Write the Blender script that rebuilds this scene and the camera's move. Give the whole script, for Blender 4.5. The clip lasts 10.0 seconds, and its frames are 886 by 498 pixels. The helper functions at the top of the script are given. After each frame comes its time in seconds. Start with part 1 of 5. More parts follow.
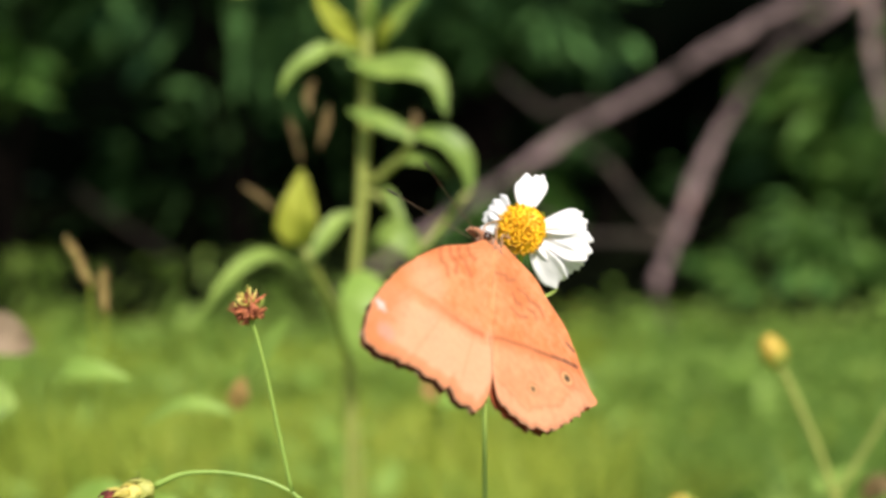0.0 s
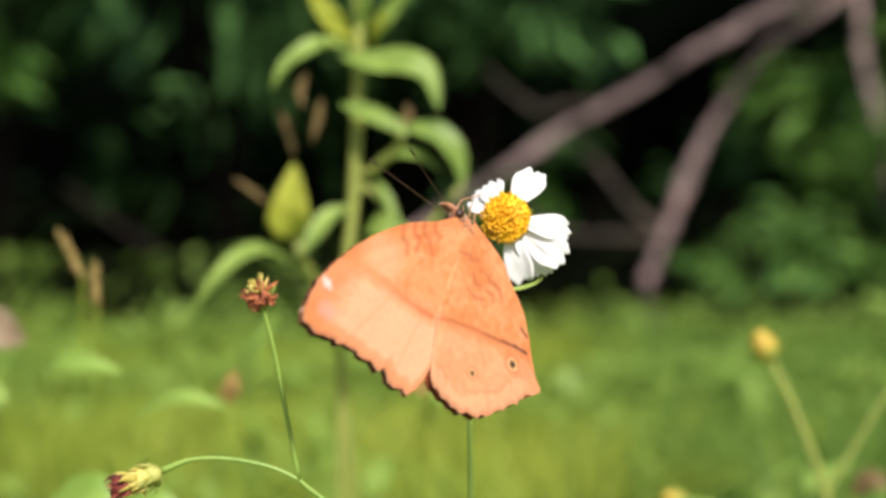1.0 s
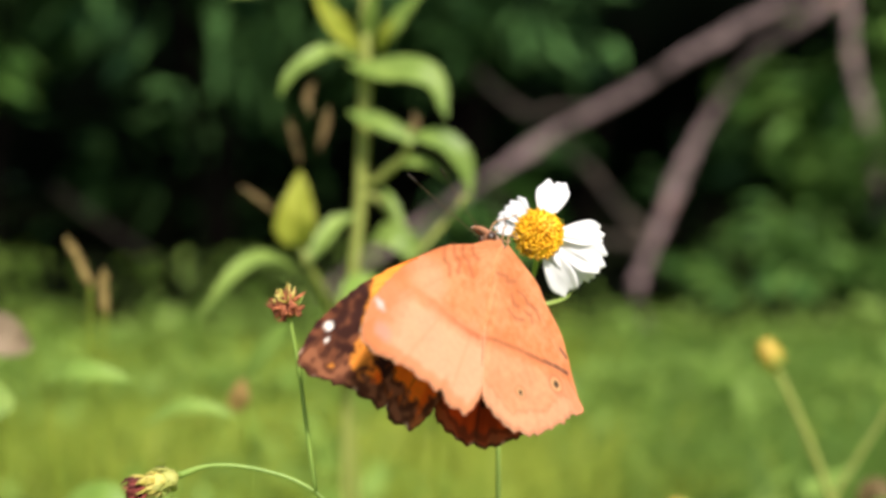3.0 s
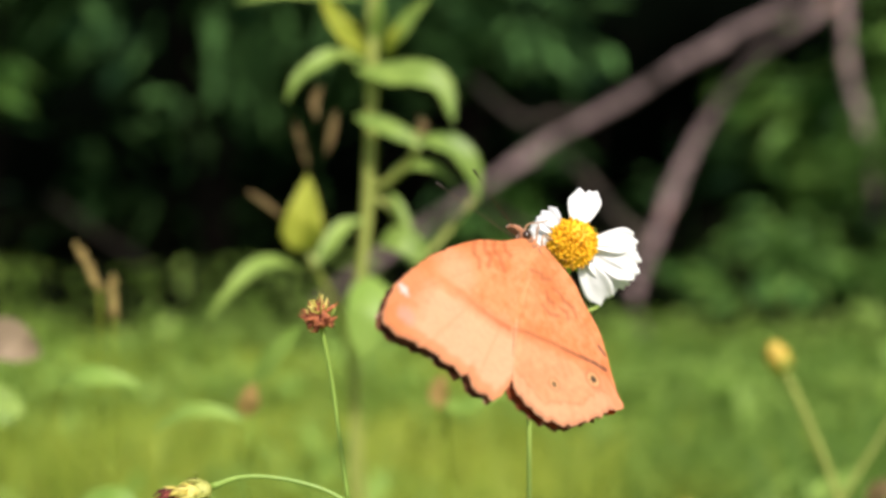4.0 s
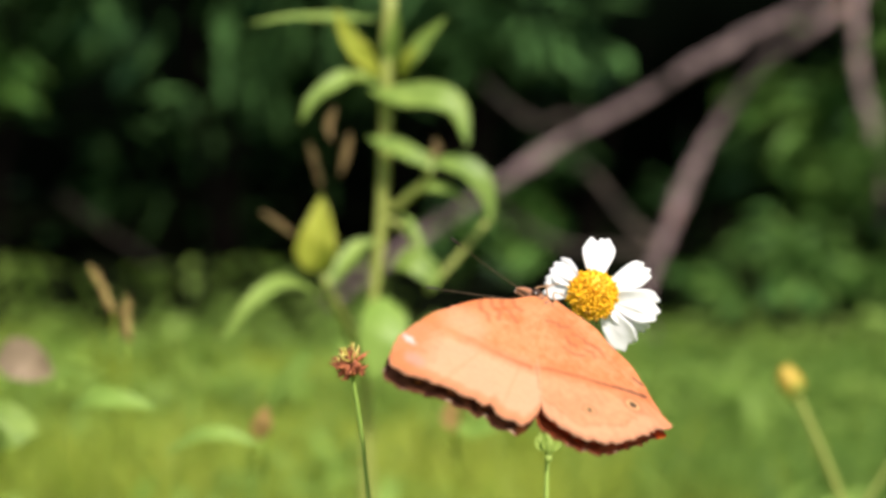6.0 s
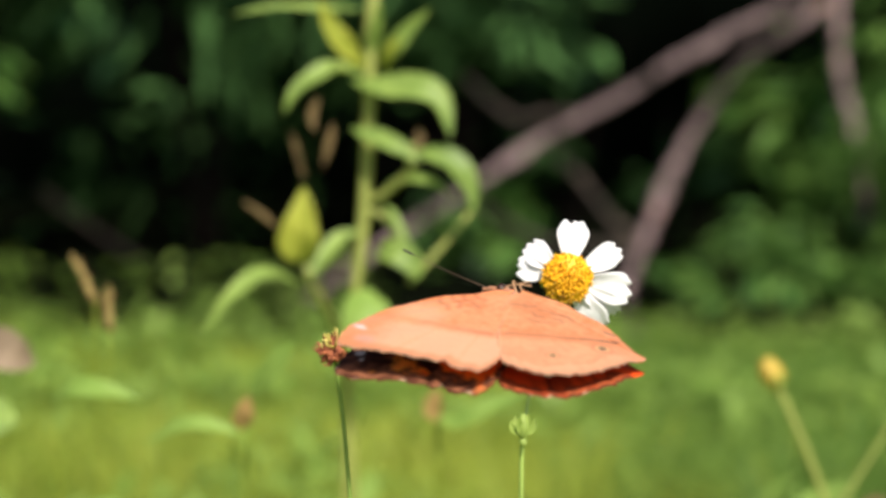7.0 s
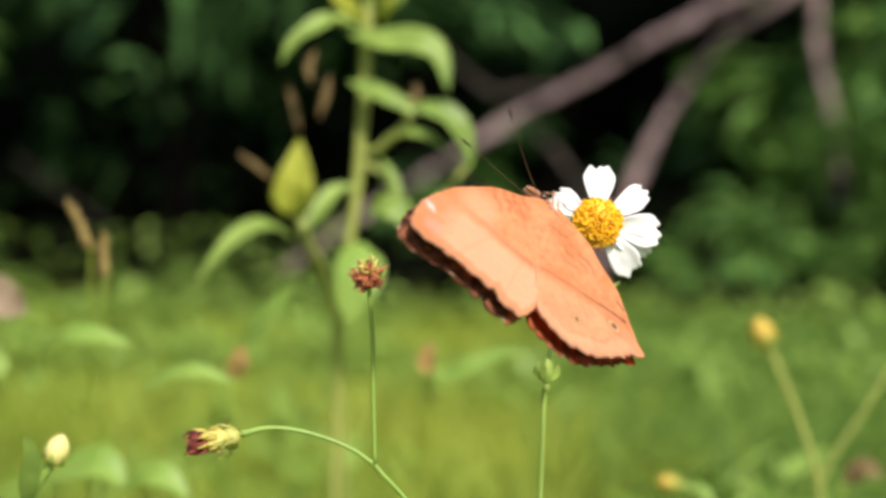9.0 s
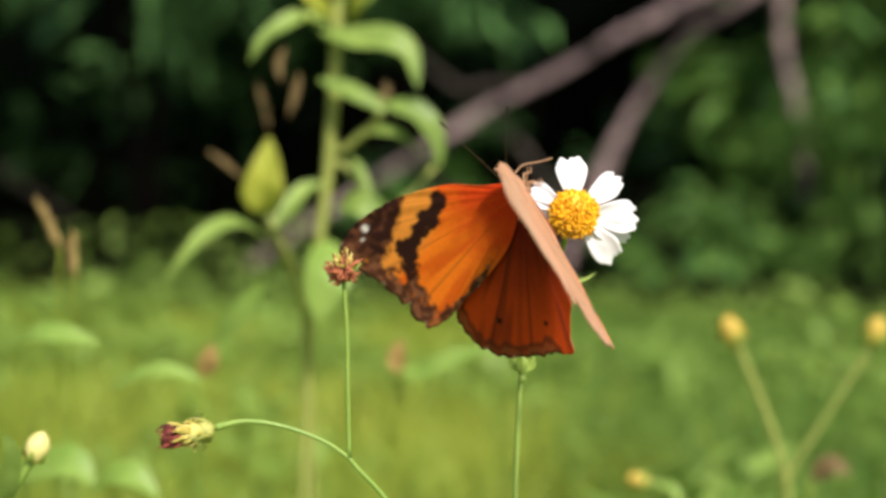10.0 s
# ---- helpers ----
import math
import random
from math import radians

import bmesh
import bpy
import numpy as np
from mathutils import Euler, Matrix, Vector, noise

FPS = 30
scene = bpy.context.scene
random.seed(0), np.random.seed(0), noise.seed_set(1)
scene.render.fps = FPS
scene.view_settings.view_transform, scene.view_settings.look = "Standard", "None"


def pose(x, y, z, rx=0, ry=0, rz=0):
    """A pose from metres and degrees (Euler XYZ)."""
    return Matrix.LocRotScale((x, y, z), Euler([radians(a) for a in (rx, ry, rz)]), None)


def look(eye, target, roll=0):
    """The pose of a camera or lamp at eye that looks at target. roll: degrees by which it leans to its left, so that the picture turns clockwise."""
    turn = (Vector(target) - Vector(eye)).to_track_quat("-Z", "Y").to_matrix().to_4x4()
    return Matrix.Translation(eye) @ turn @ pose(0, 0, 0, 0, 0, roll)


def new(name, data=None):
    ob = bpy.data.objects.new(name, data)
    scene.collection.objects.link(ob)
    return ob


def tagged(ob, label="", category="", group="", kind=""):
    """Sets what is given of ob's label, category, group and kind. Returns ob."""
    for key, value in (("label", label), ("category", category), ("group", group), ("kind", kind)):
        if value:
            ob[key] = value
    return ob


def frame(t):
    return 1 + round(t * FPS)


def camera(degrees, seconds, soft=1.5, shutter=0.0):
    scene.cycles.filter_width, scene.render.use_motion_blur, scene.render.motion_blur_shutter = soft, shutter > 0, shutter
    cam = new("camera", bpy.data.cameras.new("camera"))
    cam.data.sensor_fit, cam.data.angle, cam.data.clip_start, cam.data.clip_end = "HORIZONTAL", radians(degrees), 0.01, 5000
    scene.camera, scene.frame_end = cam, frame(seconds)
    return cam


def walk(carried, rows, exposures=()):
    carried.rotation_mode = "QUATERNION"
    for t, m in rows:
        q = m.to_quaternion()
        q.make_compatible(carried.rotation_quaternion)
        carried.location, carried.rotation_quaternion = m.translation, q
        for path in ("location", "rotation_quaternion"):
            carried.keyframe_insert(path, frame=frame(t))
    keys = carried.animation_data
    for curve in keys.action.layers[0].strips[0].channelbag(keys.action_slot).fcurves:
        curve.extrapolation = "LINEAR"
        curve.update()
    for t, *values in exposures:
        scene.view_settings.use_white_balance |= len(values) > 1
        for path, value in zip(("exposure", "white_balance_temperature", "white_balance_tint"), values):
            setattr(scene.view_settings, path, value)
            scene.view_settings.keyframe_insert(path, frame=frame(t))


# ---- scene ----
cam = camera(30, 10.0, soft=3.2)
cam.data.dof.use_dof = True
cam.data.dof.focus_distance = 0.362
cam.data.dof.aperture_fstop = 9.5
walk(cam, [
    (0, look((-0.00000, 0, 0.43000), (0.00000, 0.99639, 0.34620), -0.699)),
    (0.5, look((-0.00152, 0, 0.42864), (-0.00020, 0.99648, 0.34710), -0.645)),
    (1, look((-0.00138, 0, 0.42829), (0.00528, 0.99637, 0.34341), -0.492)),
    (1.5, look((-0.00370, 0, 0.42876), (0.00679, 0.99639, 0.34455), -0.333)),
    (2, look((-0.00650, 0, 0.42898), (0.00708, 0.99646, 0.34604), -0.225)),
    (2.5, look((-0.01009, 0, 0.42962), (0.00610, 0.99658, 0.34863), -0.197)),
    (2.7, look((-0.00944, 0, 0.43127), (0.00586, 0.99646, 0.34856), -0.221)),
    (3.8, look((-0.01409, 0, 0.42912), (0.00377, 0.99629, 0.34492), -0.566)),
    (4, look((-0.01539, 0, 0.42904), (0.00288, 0.99675, 0.35054), -0.561)),
    (4.5, look((-0.01707, 0, 0.42995), (0.00246, 0.99685, 0.35314), -0.520)),
    (5, look((-0.01918, 0, 0.43075), (0.00392, 0.99693, 0.35590), -0.483)),
    (5.2, look((-0.01876, 0, 0.43352), (-0.00101, 0.99678, 0.35530), -0.455)),
    (6.3, look((-0.01738, 0, 0.44023), (-0.00353, 0.99653, 0.35814), -0.126)),
    (6.5, look((-0.01833, 0, 0.44040), (-0.00161, 0.99638, 0.35704), -0.105)),
    (7, look((-0.01794, 0, 0.43734), (0.00664, 0.99629, 0.35482), 0.101)),
    (7.5, look((-0.02083, 0, 0.43686), (0.00786, 0.99614, 0.35392), 0.354)),
    (8, look((-0.02262, 0, 0.43499), (0.01038, 0.99586, 0.35031), 0.631)),
    (8.5, look((-0.02500, 0, 0.43228), (0.01212, 0.99544, 0.34435), 0.911)),
    (9, look((-0.02779, 0, 0.42764), (0.01455, 0.99449, 0.33178), 1.122)),
    (9.5, look((-0.03008, 0, 0.42660), (0.02453, 0.99362, 0.32797), 1.237)),
    (10, look((-0.02944, 0, 0.42897), (0.03341, 0.99315, 0.33045), 1.264)),
])

# ---- light ----
SUN_ELEV, SUN_AZ = 47.0, 160.0          # azimuth from north (+y), clockwise
world = bpy.data.worlds.new("sky")
scene.world = world
world.use_nodes = True
wn = world.node_tree
sky = wn.nodes.new("ShaderNodeTexSky")
sky.sky_type = "NISHITA"
sky.sun_disc = False
sky.sun_elevation = radians(SUN_ELEV)
sky.sun_rotation = radians(SUN_AZ)
sky.dust_density = 2.5
back = wn.nodes["Background"]
wn.links.new(sky.outputs[0], back.inputs[0])
back.inputs[1].default_value = 0.105
lamp = bpy.data.lights.new("sun", "SUN")
lamp.energy, lamp.angle, lamp.color = 5.0, radians(6.0), (1.0, 0.94, 0.84)
sun = new("sun", lamp)
sun.matrix_world = look((0, 0, 0), (-math.sin(radians(SUN_AZ)) * math.cos(radians(SUN_ELEV)),
                                   -math.cos(radians(SUN_AZ)) * math.cos(radians(SUN_ELEV)), -math.sin(radians(SUN_ELEV))))
scene.view_settings.exposure = 0.54


# ---- small tools ----


def mesh_of(name, verts, faces, materials, slots=None, smooth=True):
    me = bpy.data.meshes.new(name)
    me.from_pydata([tuple(v) for v in verts], [], [tuple(f) for f in faces])
    for m in materials:
        me.materials.append(m)
    if slots is not None:
        me.polygons.foreach_set("material_index", slots)
    me.polygons.foreach_set("use_smooth", [smooth] * len(me.polygons))
    me.update()
    return me


def part(name, geo, material, parent, label="", smooth=True):
    """One mesh object under a thing or a part."""
    ob = new(name, mesh_of(name, geo[0], geo[1], [material], None, smooth))
    ob.parent = parent
    if label:
        tagged(ob, label)
    return ob


def joined(geos):
    verts, faces = [], []
    for v, f in geos:
        n = len(verts)
        verts.extend(v)
        faces.extend([tuple(i + n for i in q) for q in f])
    return verts, faces


def spline(points, n):
    """Catmull-Rom through the points, n samples."""
    p = [Vector(q) for q in points]
    if len(p) == 2:
        return [p[0].lerp(p[1], i / (n - 1)) for i in range(n)]
    p = [2 * p[0] - p[1]] + p + [2 * p[-1] - p[-2]]
    out = []
    for i in range(n):
        s = i / (n - 1) * (len(p) - 3)
        k = min(int(s), len(p) - 4)
        t = s - k
        a, b, c, d = p[k:k + 4]
        out.append(0.5 * ((2 * b) + (c - a) * t + (2 * a - 5 * b + 4 * c - d) * t * t + (3 * b - a - 3 * c + d) * t ** 3))
    return out


def tube(points, radii, sides=8, n=0, rough=0.0):
    """A tapered round tube along a path, closed at both ends."""
    n = n or max(4, len(points) * 4)
    path = spline(points, n)
    verts, faces = [], []
    side = None
    for i, p in enumerate(path):
        way = (path[min(i + 1, n - 1)] - path[max(i - 1, 0)]).normalized()
        if side is None:
            side = way.orthogonal().normalized()
        side = (side - way * side.dot(way)).normalized()
        up = way.cross(side)
        s = i / (n - 1) * (len(radii) - 1)
        k = min(int(s), len(radii) - 2)
        r = radii[k] + (radii[k + 1] - radii[k]) * (s - k)
        for j in range(sides):
            a = 2 * math.pi * j / sides
            rr = r * (1 + rough * noise.noise(p * (0.9 / max(r, 1e-4)) + Vector((math.cos(a), math.sin(a), i * 0.31))))
            verts.append(p + side * (rr * math.cos(a)) + up * (rr * math.sin(a)))
    for i in range(n - 1):
        for j in range(sides):
            k = (j + 1) % sides
            faces.append((i * sides + j, i * sides + k, (i + 1) * sides + k, (i + 1) * sides + j))
    faces.append(tuple(range(sides - 1, -1, -1)))
    faces.append(tuple(range((n - 1) * sides, n * sides)))
    return verts, faces


def blob(center, radii, turn=None, seg=14, rings=9, lumps=0.0, freq=300.0):
    """A closed rounded body with lumps."""
    verts, faces = [], []
    c = Vector(center)
    for i in range(1, rings):
        th = math.pi * i / rings
        for j in range(seg):
            ph = 2 * math.pi * j / seg
            v = Vector((math.sin(th) * math.cos(ph) * radii[0], math.sin(th) * math.sin(ph) * radii[1], math.cos(th) * radii[2]))
            if lumps:
                v *= 1 + lumps * noise.noise((v + c) * freq)
            verts.append(v)
    top, low = len(verts), len(verts) + 1
    verts += [Vector((0, 0, radii[2])), Vector((0, 0, -radii[2]))]
    for i in range(rings - 2):
        for j in range(seg):
            k = (j + 1) % seg
            faces.append((i * seg + j, (i + 1) * seg + j, (i + 1) * seg + k, i * seg + k))
    for j in range(seg):
        k = (j + 1) % seg
        faces.append((top, j, k))
        faces.append((low, (rings - 2) * seg + k, (rings - 2) * seg + j))
    m = turn if turn is not None else Matrix.Identity(3)
    return [m @ v + c for v in verts], faces


def leaf(points, width, face, fold=0.25, n=11, peak=0.38, base=0.12, wave=0.0, thick=0.0):
    """A leaf blade along a midrib, broad side towards `face`, folded along the rib, pointed at its end."""
    path = spline(points, n)
    face = Vector(face)
    verts, faces = [], []
    for i, p in enumerate(path):
        s = i / (n - 1)
        way = (path[min(i + 1, n - 1)] - path[max(i - 1, 0)]).normalized()
        side = way.cross(face)
        side = side.normalized() if side.length > 1e-6 else way.orthogonal().normalized()
        up = side.cross(way)
        if s < peak:
            w = base + (1 - base) * math.sin(s / peak * math.pi / 2)
        else:
            w = math.cos((s - peak) / (1 - peak) * math.pi / 2) ** 0.85 + 0.015
        h = width / 2 * w
        for k in (-1, -0.5, 0, 0.5, 1):
            lift = abs(k) * fold * h + wave * h * math.sin(s * 15 + k * 2)
            verts.append(p + side * (k * h) + up * lift)
    for i in range(n - 1):
        for j in range(4):
            a = i * 5 + j
            faces.append((a, a + 1, a + 6, a + 5))
    if thick:
        m = len(verts)
        low = [v - face.normalized() * thick for v in verts]
        verts = verts + low
        faces = faces + [tuple(i + m for i in reversed(q)) for q in faces]
    return verts, faces


# ---- materials ----
def nodes_of(name):
    m = bpy.data.materials.new(name)
    m.use_nodes = True
    return m, m.node_tree.nodes, m.node_tree.links, m.node_tree.nodes["Principled BSDF"]


def surface(name, dark, light, rough=0.6, grain=60.0, bump=0.2, translucent=0.0, island=0.35, sheen=0.0, spec=0.4, stretch=(1, 1, 1), tint=None, low=0.28, high=0.74):
    """A mottled natural surface: two sizes of noise between two colours, piece-to-piece variation, fine relief."""
    m, n, l, b = nodes_of(name)
    tc = n.new("ShaderNodeTexCoord")
    mp = n.new("ShaderNodeMapping")
    mp.inputs["Scale"].default_value = stretch
    l.new(tc.outputs["Object"], mp.inputs[0])
    big, fine = n.new("ShaderNodeTexNoise"), n.new("ShaderNodeTexNoise")
    big.inputs["Scale"].default_value = grain * 0.15
    fine.inputs["Scale"].default_value = grain
    fine.inputs["Detail"].default_value = 6
    for q in (big, fine):
        l.new(mp.outputs[0], q.inputs[0])
    mean = n.new("ShaderNodeMix")
    mean.data_type = "FLOAT"
    mean.inputs[0].default_value = 0.45
    l.new(big.outputs[0], mean.inputs[2])
    l.new(fine.outputs[0], mean.inputs[3])
    geo = n.new("ShaderNodeNewGeometry")
    var = n.new("ShaderNodeMath")
    var.operation = "MULTIPLY_ADD"
    var.inputs[1].default_value = island
    l.new(geo.outputs["Random Per Island"], var.inputs[0])
    off = n.new("ShaderNodeMath")
    off.operation = "SUBTRACT"
    off.inputs[1].default_value = island / 2
    l.new(mean.outputs[0], off.inputs[0])
    l.new(off.outputs[0], var.inputs[2])
    ramp = n.new("ShaderNodeValToRGB")
    ramp.color_ramp.elements[0].position, ramp.color_ramp.elements[1].position = low, high
    ramp.color_ramp.elements[0].color = (*dark, 1)
    ramp.color_ramp.elements[1].color = (*light, 1)
    if tint:
        e = ramp.color_ramp.elements.new(min(0.95, high + 0.12))
        e.color = (*tint, 1)
    l.new(var.outputs[0], ramp.inputs[0])
    l.new(ramp.outputs[0], b.inputs["Base Color"])
    b.inputs["Roughness"].default_value = rough
    b.inputs["Specular IOR Level"].default_value = spec
    if sheen:
        b.inputs["Sheen Weight"].default_value = sheen
    bp = n.new("ShaderNodeBump")
    bp.inputs["Strength"].default_value = bump
    bp.inputs["Distance"].default_value = 0.3 / grain
    l.new(fine.outputs[0], bp.inputs["Height"])
    l.new(bp.outputs[0], b.inputs["Normal"])
    if translucent:
        tr = n.new("ShaderNodeBsdfTranslucent")
        l.new(ramp.outputs[0], tr.inputs[0])
        mx = n.new("ShaderNodeMixShader")
        mx.inputs[0].default_value = translucent
        out = n["Material Output"]
        l.new(b.outputs[0], mx.inputs[1])
        l.new(tr.outputs[0], mx.inputs[2])
        l.new(mx.outputs[0], out.inputs[0])
    return m


def wing_surface(name, rough, thin, sheen):
    """Scaled wing membrane: its pattern is a colour attribute, with a fine powdery grain over it."""
    m, n, l, b = nodes_of(name)
    at = n.new("ShaderNodeAttribute")
    at.attribute_name = "pattern"
    tc = n.new("ShaderNodeTexCoord")
    no = n.new("ShaderNodeTexNoise")
    no.inputs["Scale"].default_value = 900
    no.inputs["Detail"].default_value = 5
    l.new(tc.outputs["Object"], no.inputs[0])
    hs = n.new("ShaderNodeHueSaturation")
    val = n.new("ShaderNodeMapRange")
    val.inputs[1].default_value, val.inputs[2].default_value = 0.25, 0.75
    val.inputs[3].default_value, val.inputs[4].default_value = 0.93, 1.06
    l.new(no.outputs[0], val.inputs[0])
    l.new(val.outputs[0], hs.inputs["Value"])
    l.new(at.outputs["Color"], hs.inputs["Color"])
    l.new(hs.outputs[0], b.inputs["Base Color"])
    b.inputs["Roughness"].default_value = rough
    b.inputs["Specular IOR Level"].default_value = 0.1
    b.inputs["Sheen Weight"].default_value = sheen
    b.inputs["Sheen Roughness"].default_value = 0.5
    b.inputs["Sheen Tint"].default_value = (1.0, 0.76, 0.52, 1)
    bp = n.new("ShaderNodeBump")
    bp.inputs["Strength"].default_value = 0.15
    bp.inputs["Distance"].default_value = 0.0002
    l.new(no.outputs[0], bp.inputs["Height"])
    l.new(bp.outputs[0], b.inputs["Normal"])
    tr = n.new("ShaderNodeBsdfTranslucent")
    l.new(hs.outputs[0], tr.inputs[0])
    mx = n.new("ShaderNodeMixShader")
    mx.inputs[0].default_value = thin
    l.new(b.outputs[0], mx.inputs[1])
    l.new(tr.outputs[0], mx.inputs[2])
    l.new(mx.outputs[0], n["Material Output"].inputs[0])
    return m


M_SOIL = surface("soil_and_thatch", (0.05, 0.08, 0.015), (0.14, 0.20, 0.035), 0.95, 12, 0.6, spec=0.1)
M_GRASS = surface("grass", (0.20, 0.31, 0.034), (0.42, 0.46, 0.062), 0.6, 6, 0.1, 0.55, 0.35, tint=(0.44, 0.42, 0.12))
M_GRASS_D = surface("dark_grass", (0.085, 0.19, 0.026), (0.20, 0.31, 0.05), 0.6, 6, 0.1, 0.55, 0.35)
M_WEED = surface("weed_leaf", (0.17, 0.29, 0.045), (0.28, 0.40, 0.085), 0.5, 120, 0.25, 0.4, 0.4)
M_TALL = surface("tall_plant_leaf", (0.12, 0.20, 0.034), (0.27, 0.37, 0.08), 0.5, 140, 0.25, 0.35, 0.3, tint=(0.42, 0.36, 0.07), low=0.34, high=0.66)
M_YELLOW_LEAF = surface("yellowing_leaf", (0.26, 0.31, 0.03), (0.40, 0.41, 0.06), 0.5, 140, 0.25, 0.35, 0.2)
M_TALL_STEM = surface("tall_plant_stem", (0.18, 0.21, 0.045), (0.31, 0.33, 0.085), 0.5, 90, 0.2, 0.0, 0.2, stretch=(1, 1, 0.15))
M_DRY = surface("dry_leaf", (0.07, 0.044, 0.015), (0.155, 0.105, 0.038), 0.8, 150, 0.5, 0.1, 0.4)
M_STRAW = surface("dry_grass_head", (0.22, 0.15, 0.05), (0.38, 0.28, 0.10), 0.8, 150, 0.5, 0.2, 0.4)
# Shrub leaves toned down for deep shade; M_SHRUB_L is the lighter copy.
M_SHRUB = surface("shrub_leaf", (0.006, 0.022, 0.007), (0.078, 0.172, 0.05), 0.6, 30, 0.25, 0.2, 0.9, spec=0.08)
# Litter darkened almost to black: shade under the trees is in its colour.
M_LITTER_SHADE = surface("shade_litter", (0.0006, 0.0011, 0.0004), (0.0035, 0.005, 0.0018), 0.9, 20, 0.5, island=0.6, spec=0.02)
# Near-black backdrop colour stands for the shade inside the wood.
M_WOOD_SHADE = surface("painted_wood_shade", (0.0004, 0.0008, 0.0004), (0.0012, 0.0025, 0.0012), 0.9, 3, 0.6, spec=0.01)
M_ORANGE = surface("withered_orange_leaf", (0.36, 0.21, 0.07), (0.52, 0.33, 0.13), 0.7, 150, 0.4, 0.3, 0.3)
M_FADED = surface("faded_leaf", (0.17, 0.12, 0.075), (0.30, 0.22, 0.15), 0.8, 150, 0.4, 0.2, 0.3)
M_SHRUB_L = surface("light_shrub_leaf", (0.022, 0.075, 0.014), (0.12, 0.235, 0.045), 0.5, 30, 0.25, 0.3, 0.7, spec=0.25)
M_BUSH = surface("low_bush_leaf", (0.05, 0.125, 0.024), (0.165, 0.29, 0.062), 0.5, 30, 0.25, 0.35, 0.6, spec=0.2)
M_BARK = surface("weathered_bark", (0.035, 0.024, 0.022), (0.27, 0.19, 0.19), 0.9, 34, 0.9, island=0.05, tint=(0.40, 0.17, 0.13), low=0.40, high=0.57)
# Darker copies of the bark for boughs, shade mixed into the colour.
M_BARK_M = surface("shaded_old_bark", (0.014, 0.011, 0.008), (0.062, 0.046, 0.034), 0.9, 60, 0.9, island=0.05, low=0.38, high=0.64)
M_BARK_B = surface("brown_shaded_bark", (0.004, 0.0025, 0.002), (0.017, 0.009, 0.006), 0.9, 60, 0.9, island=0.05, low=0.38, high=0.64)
# Bark taken almost to black: trunks and stems carry shade in their colour.
M_BARK_D = surface("shade_dark_bark", (0.0012, 0.001, 0.0008), (0.005, 0.0035, 0.003), 0.9, 45, 0.9, island=0.1, spec=0.02)
M_STEM = surface("flower_stem", (0.12, 0.21, 0.03), (0.24, 0.335, 0.07), 0.45, 500, 0.15, island=0.1, stretch=(1, 1, 0.1))
M_DAISY_STEM = surface("daisy_stem", (0.22, 0.33, 0.06), (0.38, 0.48, 0.12), 0.45, 500, 0.15, island=0.1, stretch=(1, 1, 0.1))
M_BRACT = surface("bract", (0.28, 0.40, 0.07), (0.46, 0.56, 0.15), 0.5, 700, 0.2, 0.4)
M_PETAL = surface("white_petal", (0.80, 0.78, 0.80), (0.90, 0.89, 0.90), 0.55, 600, 0.25, 0.35, 0.1, stretch=(1, 1, 0.2))
M_FLORET = surface("yellow_floret", (0.88, 0.45, 0.010), (0.94, 0.60, 0.026), 0.55, 900, 0.3, 0.25, 0.3)
M_STIGMA = surface("brown_anther", (0.12, 0.045, 0.01), (0.42, 0.17, 0.015), 0.7, 900, 0.3, 0.0, 0.5)
M_MAROON = surface("maroon_tip", (0.07, 0.012, 0.010), (0.24, 0.045, 0.035), 0.8, 800, 0.5, 0.05, 0.5)
M_CUP = surface("yellowing_cup", (0.24, 0.27, 0.05), (0.46, 0.45, 0.12), 0.6, 900, 0.5, 0.2, 0.5)
M_WITHER = surface("withered_floret", (0.13, 0.026, 0.012), (0.44, 0.14, 0.06), 0.8, 800, 0.5, 0.05, 0.7)
M_OLDYELLOW = surface("faded_yellow_floret", (0.40, 0.33, 0.06), (0.64, 0.54, 0.16), 0.7, 800, 0.4, 0.1, 0.6)
M_BUDYELLOW = surface("yellow_bud", (0.36, 0.24, 0.025), (0.52, 0.37, 0.07), 0.6, 400, 0.3, 0.1, 0.3)
M_PALEBUD = surface("pale_bud", (0.66, 0.56, 0.16), (0.86, 0.78, 0.36), 0.6, 400, 0.3, 0.2, 0.3)
M_BODY = surface("butterfly_fur", (0.11, 0.04, 0.018), (0.36, 0.15, 0.07), 0.9, 2500, 0.8, island=0.3, sheen=0.4)
M_EYE = surface("compound_eye", (0.02, 0.01, 0.006), (0.06, 0.03, 0.02), 0.25, 4000, 0.3, island=0.1)
M_ANTENNA = surface("antenna_shaft", (0.04, 0.02, 0.012), (0.12, 0.07, 0.035), 0.6, 2500, 0.2, island=0.1)
M_ANTENNA_TIP = surface("antenna_tip", (0.008, 0.005, 0.004), (0.03, 0.018, 0.012), 0.6, 2500, 0.2, island=0.1)
M_LEG = surface("butterfly_leg", (0.20, 0.10, 0.05), (0.48, 0.28, 0.15), 0.7, 2500, 0.2, island=0.1)
M_DORSAL = wing_surface("wing_upper_side", 0.75, 0.12, 0.0)
M_VENTRAL = wing_surface("wing_under_side", 0.6, 0.36, 1.0)


